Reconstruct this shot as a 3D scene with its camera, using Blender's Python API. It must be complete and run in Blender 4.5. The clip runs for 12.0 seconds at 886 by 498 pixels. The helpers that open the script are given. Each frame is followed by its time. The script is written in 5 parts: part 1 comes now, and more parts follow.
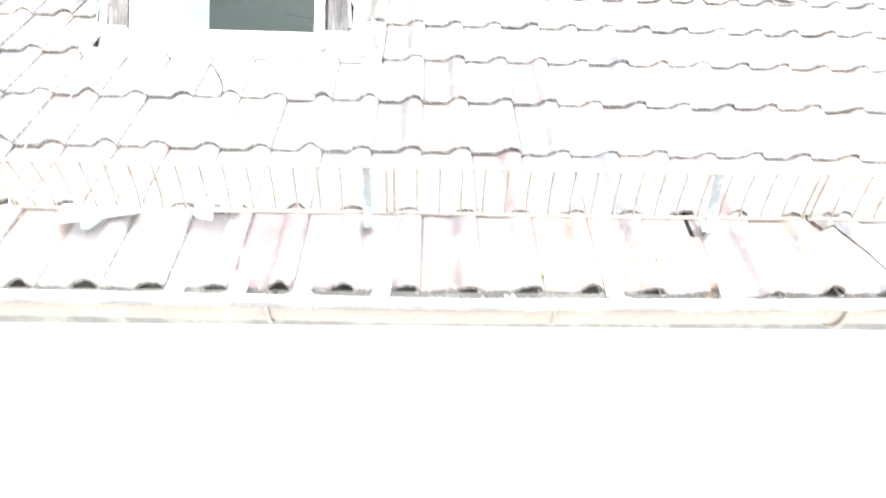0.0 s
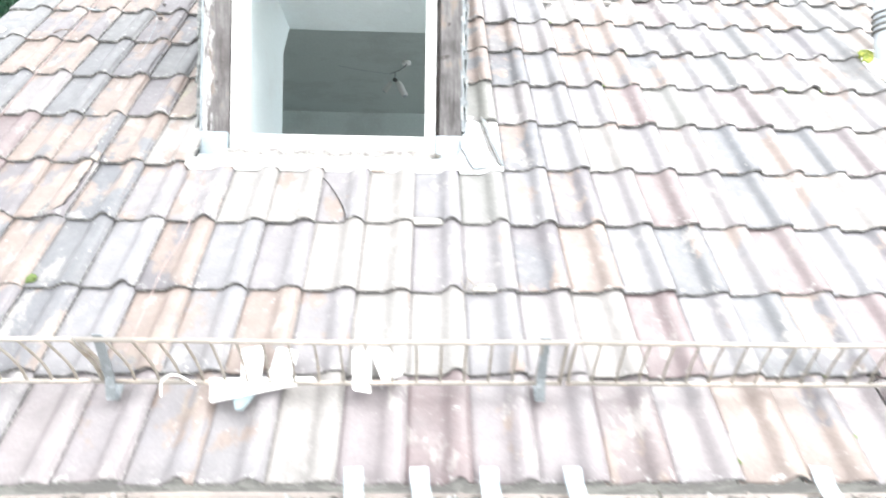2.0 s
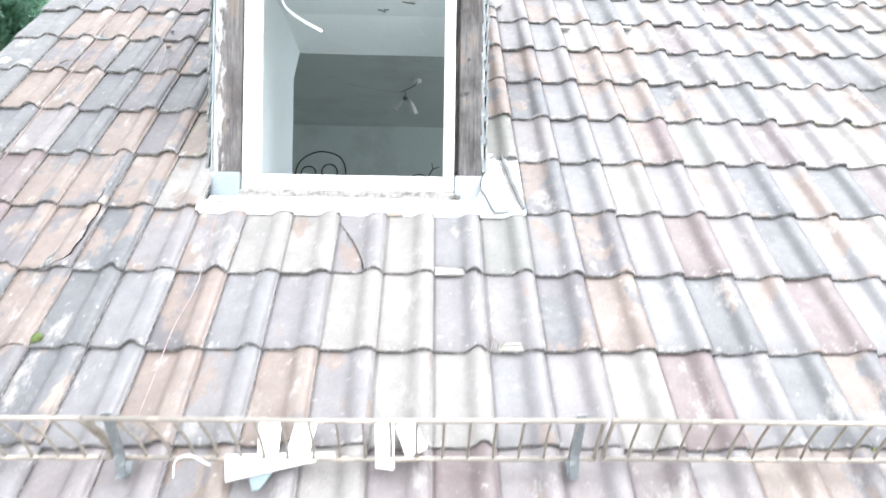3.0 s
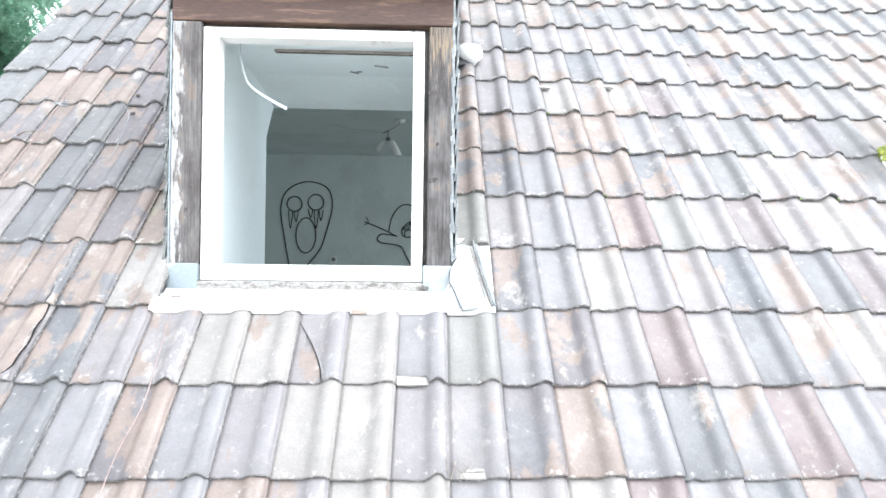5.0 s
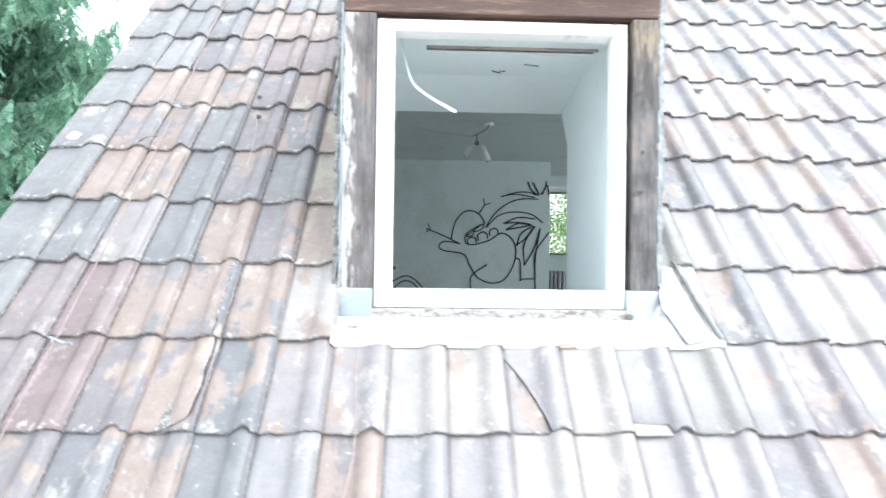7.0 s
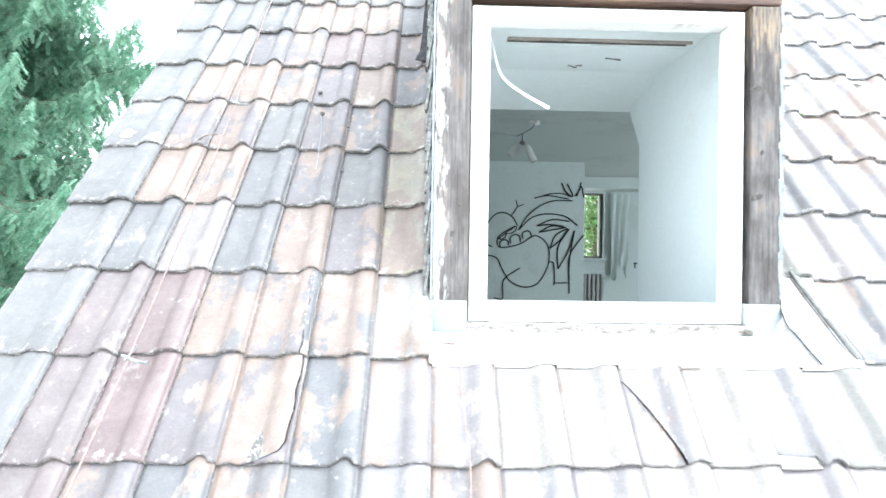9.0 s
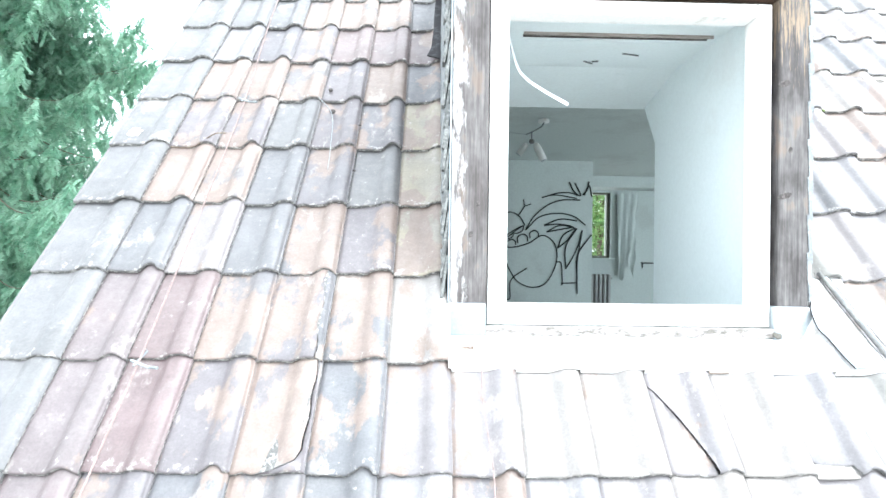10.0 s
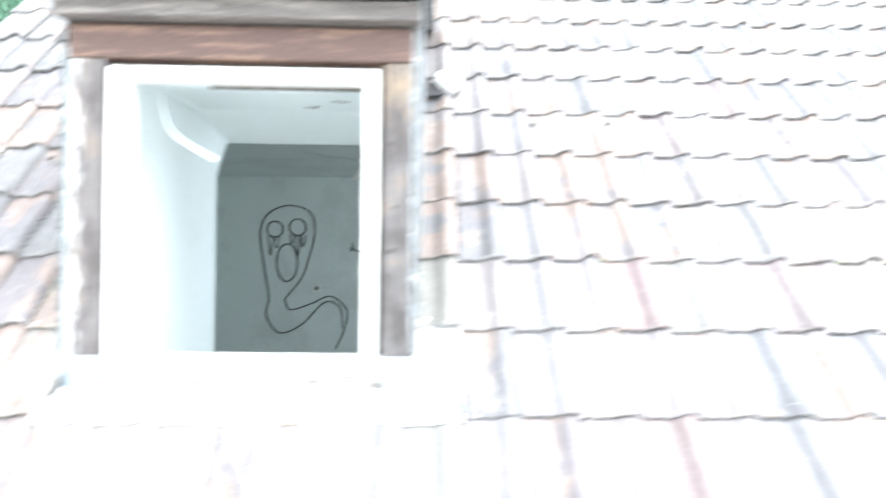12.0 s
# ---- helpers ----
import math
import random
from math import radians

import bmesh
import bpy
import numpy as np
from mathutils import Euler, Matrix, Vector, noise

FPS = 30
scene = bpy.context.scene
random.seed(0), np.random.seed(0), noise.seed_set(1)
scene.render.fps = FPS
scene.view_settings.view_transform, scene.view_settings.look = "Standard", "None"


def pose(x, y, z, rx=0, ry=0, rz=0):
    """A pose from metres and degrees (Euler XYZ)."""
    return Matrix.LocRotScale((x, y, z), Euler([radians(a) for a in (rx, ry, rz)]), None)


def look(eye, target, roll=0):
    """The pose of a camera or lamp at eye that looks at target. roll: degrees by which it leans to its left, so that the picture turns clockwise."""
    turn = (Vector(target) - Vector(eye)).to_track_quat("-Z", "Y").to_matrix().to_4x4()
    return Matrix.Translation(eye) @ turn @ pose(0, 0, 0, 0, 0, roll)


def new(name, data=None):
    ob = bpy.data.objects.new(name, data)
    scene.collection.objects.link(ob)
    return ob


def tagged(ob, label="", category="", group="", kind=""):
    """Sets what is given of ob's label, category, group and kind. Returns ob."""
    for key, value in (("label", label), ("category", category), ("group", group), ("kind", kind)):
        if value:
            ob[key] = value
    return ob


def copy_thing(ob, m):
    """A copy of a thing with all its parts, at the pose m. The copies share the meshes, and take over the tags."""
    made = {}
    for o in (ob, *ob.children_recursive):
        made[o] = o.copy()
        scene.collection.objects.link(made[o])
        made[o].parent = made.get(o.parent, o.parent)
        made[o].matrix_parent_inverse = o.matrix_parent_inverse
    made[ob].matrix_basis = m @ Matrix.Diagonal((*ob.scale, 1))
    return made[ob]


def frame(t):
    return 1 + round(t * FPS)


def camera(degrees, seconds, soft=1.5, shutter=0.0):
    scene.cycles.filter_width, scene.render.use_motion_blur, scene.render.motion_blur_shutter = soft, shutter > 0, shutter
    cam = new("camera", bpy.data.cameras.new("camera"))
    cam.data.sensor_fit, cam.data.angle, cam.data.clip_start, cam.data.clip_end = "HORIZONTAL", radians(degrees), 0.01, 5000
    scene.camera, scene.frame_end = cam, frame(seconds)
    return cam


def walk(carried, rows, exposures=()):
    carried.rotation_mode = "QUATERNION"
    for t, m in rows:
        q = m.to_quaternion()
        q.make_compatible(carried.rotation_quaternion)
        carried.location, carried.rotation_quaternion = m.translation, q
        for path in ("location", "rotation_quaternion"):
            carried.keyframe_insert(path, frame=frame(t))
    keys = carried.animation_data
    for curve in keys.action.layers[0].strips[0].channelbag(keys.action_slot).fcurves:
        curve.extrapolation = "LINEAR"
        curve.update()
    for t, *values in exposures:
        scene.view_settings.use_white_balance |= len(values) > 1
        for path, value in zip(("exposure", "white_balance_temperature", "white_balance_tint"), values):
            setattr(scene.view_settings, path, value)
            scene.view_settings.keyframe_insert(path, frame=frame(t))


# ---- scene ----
cam = camera(79.2, 12.0, soft=1.5, shutter=0.95)
Z0 = 4.1  # height of the sill course above the ground
# seconds, place of the eye (height from the sill course), yaw, pitch, roll
ROWS = [
    (0.0, 1.601, -2.549, -0.918, -1.90, 0.30, -0.78),
    (0.5, 1.537, -2.519, -0.788, -2.05, 0.64, -0.69),
    (1.0, 1.420, -2.483, -0.667, -1.97, 0.42, -0.68),
    (1.5, 1.229, -2.441, -0.520, -1.97, 0.42, -0.70),
    (2.0, 1.038, -2.389, -0.380, -1.96, 0.44, -0.73),
    (2.5, 0.943, -2.341, -0.283, -1.77, 0.57, -0.75),
    (3.0, 0.964, -2.296, -0.178, -1.66, 0.42, -0.81),
    (3.5, 1.049, -2.281, -0.021, -1.60, 0.05, -0.82),
    (5.5, 1.099, -2.137, 0.255, -1.84, 0.43, -0.66),
    (6.0, 0.798, -2.049, 0.265, -1.88, 0.45, -0.66),
    (6.5, 0.529, -1.962, 0.268, -1.85, 0.46, -0.70),
    (7.0, 0.321, -1.895, 0.306, -1.70, 0.47, -0.78),
    (7.5, 0.222, -1.854, 0.332, -1.56, 0.52, -0.79),
    (9.5, -0.056, -1.670, 0.331, -1.31, 0.50, -0.91),
    (10.0, -0.065, -1.651, 0.335, -1.16, 0.47, -0.81),
    (10.5, -0.054, -1.669, 0.333, -1.22, 0.50, -0.82),
    (11.0, 0.207, -1.689, 0.305, -1.20, 0.48, -0.86),
    (11.5, 0.651, -1.713, 0.379, -1.08, 0.44, -0.82),
    (12.0, 1.272, -1.775, 0.536, -1.34, 0.62, -0.58),
]
EXPOSURES = [(0.0, 2.68, 6250, 9), (0.5, 2.53, 6250, 9), (1.0, 2.38, 6250, 9), (1.5, 2.22, 6200, 9), (2.0, 2.0, 6150, 9), (2.5, 1.85, 6050, 9), (3.5, 1.7, 6000, 9), (5.5, 1.70, 5900, 8), (7.5, 1.85, 5850, 7), (9.5, 2.12, 5850, 6), (10.5, 2.12, 5850, 6), (11.5, 2.27, 5900, 7), (12.0, 2.31, 5950, 8)]
walk(cam, [(t, pose(x, y, Z0 + z, 90 + pitch, roll, yaw)) for t, x, y, z, yaw, pitch, roll in ROWS], EXPOSURES)

# ---- light ----
world = bpy.data.worlds.new("sky")
scene.world = world
world.use_nodes = True
wn = world.node_tree.nodes
sky = wn.new("ShaderNodeTexSky")
sky.sky_type, sky.sun_disc = "NISHITA", False
SUN_ELEVATION, SUN_AZIMUTH = 56.0, 132.0  # azimuth clockwise from +y
sky.sun_elevation, sky.sun_rotation = radians(SUN_ELEVATION), radians(SUN_AZIMUTH)
sky.air_density, sky.dust_density, sky.ozone_density = 1.0, 8.0, 1.0
veil = wn.new("ShaderNodeHueSaturation")  # thin overcast takes the blue out of the sky
veil.inputs["Saturation"].default_value = 0.35
world.node_tree.links.new(sky.outputs[0], veil.inputs["Color"])
cloud = wn.new("ShaderNodeMixRGB")  # an even cloud layer over most of the sky
cloud.inputs[0].default_value, cloud.inputs[2].default_value = 0.6, (9.2, 9.1, 8.95, 1)
world.node_tree.links.new(veil.outputs[0], cloud.inputs[1])
world.node_tree.links.new(cloud.outputs[0], wn["Background"].inputs[0])
wn["Background"].inputs[1].default_value = 0.15
sun = new("sun", bpy.data.lights.new("sun", "SUN"))
sun.data.energy, sun.data.angle, sun.data.color = 0.5, radians(50), (1.0, 0.97, 0.93)
se, sa = radians(SUN_ELEVATION), radians(SUN_AZIMUTH)
sun.matrix_world = look((10 * math.sin(sa) * math.cos(se), 10 * math.cos(sa) * math.cos(se), 10 * math.sin(se) + Z0), (0, 0, Z0))

FILL_WATTS = 27.0  # added fill light for the attic, set in an unseen gable opening


# ---- materials ----
def material(name, colour, rough=0.6, metal=0.0, vary=0.25, grain=12.0, fine=90.0, bump=0.25, second=None, amount=0.5, stretch=(1, 1, 1), spec=0.5):
    """A surface with stains and grain: a second colour comes through in patches, fine noise drives relief."""
    m = bpy.data.materials.new(name)
    m.use_nodes = True
    n, l = m.node_tree.nodes, m.node_tree.links
    b = n["Principled BSDF"]
    tc, mp = n.new("ShaderNodeTexCoord"), n.new("ShaderNodeMapping")
    mp.inputs["Scale"].default_value = stretch
    l.new(tc.outputs["Object"], mp.inputs[0])
    coarse, small = n.new("ShaderNodeTexNoise"), n.new("ShaderNodeTexNoise")
    for tex, sc, det in ((coarse, grain, 5.0), (small, fine, 4.0)):
        tex.inputs["Scale"].default_value, tex.inputs["Detail"].default_value, tex.inputs["Roughness"].default_value = sc, det, 0.65
        l.new(mp.outputs[0], tex.inputs["Vector"])
    ramp = n.new("ShaderNodeValToRGB")
    ramp.color_ramp.elements[0].position, ramp.color_ramp.elements[1].position = 0.62 - 0.3 * amount, 0.72 - 0.3 * amount
    l.new(coarse.outputs[0], ramp.inputs[0])
    two = second or [c * (1 - vary) for c in colour]
    mix = n.new("ShaderNodeMixRGB")
    mix.inputs[1].default_value, mix.inputs[2].default_value = (*colour, 1), (*two, 1)
    l.new(ramp.outputs[0], mix.inputs[0])
    shade = n.new("ShaderNodeMapRange")
    shade.inputs["From Min"].default_value, shade.inputs["From Max"].default_value = 0.3, 0.7
    shade.inputs["To Min"].default_value, shade.inputs["To Max"].default_value = 1 - vary, 1 + vary * 0.5
    l.new(small.outputs[0], shade.inputs[0])
    mul = n.new("ShaderNodeMixRGB")
    mul.blend_type, mul.inputs[0].default_value = "MULTIPLY", 1.0
    l.new(mix.outputs[0], mul.inputs[1])
    l.new(shade.outputs[0], mul.inputs[2])
    l.new(mul.outputs[0], b.inputs["Base Color"])
    b.inputs["Roughness"].default_value, b.inputs["Metallic"].default_value = rough, metal
    b.inputs["Specular IOR Level"].default_value = spec
    bp = n.new("ShaderNodeBump")
    bp.inputs["Strength"].default_value, bp.inputs["Distance"].default_value = bump, 0.004
    l.new(small.outputs[0], bp.inputs["Height"])
    l.new(bp.outputs[0], b.inputs["Normal"])
    return m


def tile_material(name, per_island, tones, flake=-0.105):
    """Old glazed clay: each tile has its own tone, the slip has flaked off in places, lichen sits on it."""
    m = bpy.data.materials.new(name)
    m.use_nodes = True
    n, l = m.node_tree.nodes, m.node_tree.links
    b = n["Principled BSDF"]
    tc = n.new("ShaderNodeTexCoord")
    if per_island:
        rnd = n.new("ShaderNodeNewGeometry").outputs["Random Per Island"]
    else:
        rnd = n.new("ShaderNodeObjectInfo").outputs["Random"]
    comb = n.new("ShaderNodeCombineXYZ")
    far = n.new("ShaderNodeMath")
    far.operation = "MULTIPLY"
    far.inputs[1].default_value = 37.0
    l.new(rnd, far.inputs[0])
    for k in range(3):
        l.new(far.outputs[0], comb.inputs[k])
    add = n.new("ShaderNodeVectorMath")
    l.new(tc.outputs["Object"], add.inputs[0])
    l.new(comb.outputs[0], add.inputs[1])

    drawn = n.new("ShaderNodeMapping")  # drawn out along the slope
    drawn.inputs["Scale"].default_value = (1.0, 0.65, 1.0) if not per_island else (1.0, 0.7, 0.7)
    l.new(add.outputs[0], drawn.inputs["Vector"])

    def tex(scale, detail, rough=0.6, along=False):
        t = n.new("ShaderNodeTexNoise")
        t.inputs["Scale"].default_value, t.inputs["Detail"].default_value, t.inputs["Roughness"].default_value = scale, detail, rough
        l.new(drawn.outputs[0] if along else add.outputs[0], t.inputs["Vector"])
        return t.outputs[0]

    def ramp(src, *stops):
        r = n.new("ShaderNodeValToRGB")
        e = r.color_ramp.elements
        while len(e) < len(stops):
            e.new(0.5)
        for k, (pos, c) in enumerate(stops):
            e[k].position, e[k].color = pos, (*c, 1)
        l.new(src, r.inputs[0])
        return r

    def mixed(fac, a, c, mode="MIX"):
        x = n.new("ShaderNodeMixRGB")
        x.blend_type = mode
        for k, v in enumerate((fac, a, c)):
            if isinstance(v, (int, float)):
                x.inputs[k].default_value = v
            elif isinstance(v, tuple):
                x.inputs[k].default_value = (*v, 1)
            else:
                l.new(v, x.inputs[k])
        return x.outputs[0]

    tone = ramp(rnd, *tones)
    tone.color_ramp.interpolation = "CONSTANT"
    wear = n.new("ShaderNodeMath")
    wear.operation = "MULTIPLY_ADD"
    second = n.new("ShaderNodeMath")
    second.operation = "FRACT"
    l.new(far.outputs[0], second.inputs[0])
    l.new(second.outputs[0], wear.inputs[0])
    wear.inputs[1].default_value, wear.inputs[2].default_value = 0.22, flake
    sumn = n.new("ShaderNodeMath")
    l.new(wear.outputs[0], sumn.inputs[0])
    l.new(tex(6.0, 8.0, 0.62, True), sumn.inputs[1])
    flaked = ramp(sumn.outputs[0], (0.56, (0, 0, 0)), (0.595, (0.95, 0.95, 0.95)))
    clay = mixed(tex(25.0, 3.0), (0.176, 0.136, 0.115), (0.207, 0.167, 0.145))
    cream = ramp(tex(7.5, 4.0, 0.55, True), (0.60, (0, 0, 0)), (0.68, (0.6, 0.6, 0.6)))
    clay = mixed(cream.outputs[0], clay, (0.27, 0.235, 0.19))
    other = ramp(second.outputs[0], *tones)
    wash = ramp(tex(4.2, 2.5, 0.5), (0.42, (0, 0, 0)), (0.62, (0.85, 0.85, 0.85)))
    c = mixed(wash.outputs[0], tone.outputs[0], other.outputs[0])
    c = mixed(flaked.outputs[0], c, clay)
    stain = ramp(tex(9.0, 7.0, 0.7), (0.34, (0.74, 0.74, 0.74)), (0.62, (0.98, 0.98, 0.98)))
    c = mixed(0.8, c, stain.outputs[0], "MULTIPLY")
    pale = ramp(tex(7.0, 8.0, 0.68, True), (0.585, (0, 0, 0)), (0.65, (0.6, 0.6, 0.6)))
    c = mixed(pale.outputs[0], c, (0.30, 0.285, 0.265))
    lichen = ramp(tex(48.0, 5.0, 0.7), (0.70, (0, 0, 0)), (0.80, (0.55, 0.55, 0.55)))
    c = mixed(lichen.outputs[0], c, (0.40, 0.39, 0.365))
    mottle = ramp(tex(17.0, 9.0, 0.75), (0.48, (0, 0, 0)), (0.70, (0.2, 0.2, 0.2)))
    c = mixed(mottle.outputs[0], c, (0.27, 0.257, 0.245))
    fine = ramp(tex(130.0, 4.0, 0.7), (0.3, (0.86, 0.86, 0.86)), (0.7, (1.1, 1.1, 1.1)))
    c = mixed(1.0, c, fine.outputs[0], "MULTIPLY")
    if not per_island:  # crust of pale lichen along the lower rim
        sep, rim = n.new("ShaderNodeSeparateXYZ"), n.new("ShaderNodeMapRange")
        l.new(tc.outputs["Object"], sep.inputs[0])
        l.new(sep.outputs["Y"], rim.inputs[0])
        rim.inputs["From Min"].default_value, rim.inputs["From Max"].default_value = 0.0, 0.05
        rim.inputs["To Min"].default_value, rim.inputs["To Max"].default_value = 0.10, 0.0
        both = n.new("ShaderNodeMath")
        l.new(rim.outputs[0], both.inputs[0])
        l.new(tex(34.0, 5.0, 0.7), both.inputs[1])
        crust = ramp(both.outputs[0], (0.64, (0, 0, 0)), (0.71, (0.7, 0.7, 0.7)))
        c = mixed(crust.outputs[0], c, (0.36, 0.355, 0.34))
    l.new(c, b.inputs["Base Color"])
    rr = ramp(tex(30.0, 4.0), (0.3, (0.42, 0.42, 0.42)), (0.7, (0.66, 0.66, 0.66)))
    l.new(rr.outputs[0], b.inputs["Roughness"])
    b.inputs["IOR"].default_value, b.inputs["Coat Weight"].default_value, b.inputs["Coat Roughness"].default_value, b.inputs["Coat IOR"].default_value = 1.5, 0.25, 0.4, 1.5
    bp = n.new("ShaderNodeBump")
    bp.inputs["Strength"].default_value, bp.inputs["Distance"].default_value = 0.35, 0.004
    l.new(tex(70.0, 5.0, 0.7), bp.inputs["Height"])
    l.new(bp.outputs[0], b.inputs["Normal"])
    return m


MIXED = ((0.0, (0.121, 0.123, 0.126)), (0.2, (0.140, 0.140, 0.142)), (0.36, (0.147, 0.131, 0.127)), (0.5, (0.142, 0.138, 0.134)),
         (0.66, (0.126, 0.126, 0.127)), (0.8, (0.167, 0.153, 0.139)), (0.9, (0.178, 0.147, 0.125)), (0.96, (0.131, 0.134, 0.137)))
MAUVE = ((0.0, (0.180, 0.157, 0.159)), (0.3, (0.193, 0.172, 0.172)), (0.55, (0.182, 0.165, 0.169)), (0.8, (0.175, 0.166, 0.169)))
GREY = ((0.0, (0.119, 0.120, 0.123)), (0.5, (0.129, 0.131, 0.132)))
SLATY = ((0.0, (0.111, 0.113, 0.119)), (0.35, (0.122, 0.123, 0.124)), (0.7, (0.118, 0.119, 0.124)))
LILAC = ((0.0, (0.174, 0.164, 0.169)), (0.35, (0.167, 0.164, 0.170)), (0.7, (0.184, 0.170, 0.170)))
CHALKY = ((0.0, (0.226, 0.212, 0.200)), (0.5, (0.214, 0.204, 0.193)))
DULL = ((0.0, (0.110, 0.114, 0.122)), (0.35, (0.125, 0.115, 0.121)), (0.6, (0.116, 0.117, 0.124)), (0.8, (0.125, 0.118, 0.119)))
OCHRE = ((0.0, (0.232, 0.212, 0.158)), (0.5, (0.205, 0.194, 0.168)))
PINK = ((0.0, (0.143, 0.109, 0.109)), (0.4, (0.134, 0.115, 0.117)), (0.75, (0.146, 0.116, 0.113)))
SAGE = ((0.0, (0.164, 0.163, 0.149)), (0.5, (0.170, 0.168, 0.158)))
TILE_FAR = tile_material("glazed_clay_far", True, MIXED)
TILE_MAUVE = tile_material("mauve_clay", False, MAUVE, -0.2)
TILE_GREY = tile_material("plain_grey_clay", False, GREY, -0.4)
TILE_SLATE = tile_material("slate_grey_clay", False, SLATY, -0.24)
TILE_LILAC = tile_material("lilac_grey_clay", False, LILAC, -0.135)
TILE_CHALK = tile_material("chalky_pale_clay", False, CHALKY, -0.2)
TILE_BARED = tile_material("bared_salmon_clay", False, DULL, -0.012)
TILE_HALF = tile_material("half_bared_clay", False, DULL, -0.04)
TILE_PINK = tile_material("pink_clay", False, PINK, -0.16)
TILE_SAGE = tile_material("green_tinged_clay", False, SAGE, -0.2)
TILE_OCHRE = tile_material("ochre_lichened_clay", False, OCHRE)
EDGE_DIRT = material("dirty_tile_edge", (0.13, 0.13, 0.127), 0.85, vary=0.4, second=(0.34, 0.34, 0.325), amount=0.42, grain=60, fine=140)
DIRTY_PAINT = material("dirty_peeling_paint", (0.31, 0.302, 0.288), 0.75, vary=0.4, second=(0.15, 0.138, 0.125), amount=0.36, grain=26, fine=70, stretch=(1, 2, 2))
WHITE_PAINT = material("white_paint", (0.80, 0.80, 0.78), 0.45, vary=0.08, second=(0.62, 0.60, 0.56), amount=0.12, grain=9)
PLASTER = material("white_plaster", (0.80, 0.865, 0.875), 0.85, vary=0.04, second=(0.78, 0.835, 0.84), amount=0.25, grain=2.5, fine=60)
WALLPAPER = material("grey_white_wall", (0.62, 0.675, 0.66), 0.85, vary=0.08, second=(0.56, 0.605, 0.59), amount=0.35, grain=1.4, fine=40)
FACADE = material("white_render", (0.82, 0.82, 0.80), 0.9, vary=0.06, second=(0.72, 0.72, 0.68), amount=0.2, grain=1.5, fine=120, bump=0.4)
BOUNCE_BOARDS = material("pale_floor_boards", (0.34, 0.32, 0.29), 0.8, vary=0.3, second=(0.24, 0.21, 0.18), amount=0.4, grain=3, stretch=(6, 0.6, 1))
BOARD_WOOD = material("weathered_board", (0.135, 0.125, 0.118), 0.75, vary=0.4, second=(0.23, 0.215, 0.20), amount=0.4, grain=5, fine=30, stretch=(0.7, 9, 9), bump=0.4)
KNOT_WOOD = material("dark_knot", (0.08, 0.074, 0.072), 0.95, vary=0.4, second=(0.13, 0.12, 0.115), amount=0.4, grain=60, spec=0.1)
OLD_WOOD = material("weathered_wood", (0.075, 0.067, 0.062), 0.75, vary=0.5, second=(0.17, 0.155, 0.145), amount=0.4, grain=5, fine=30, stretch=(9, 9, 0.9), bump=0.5)


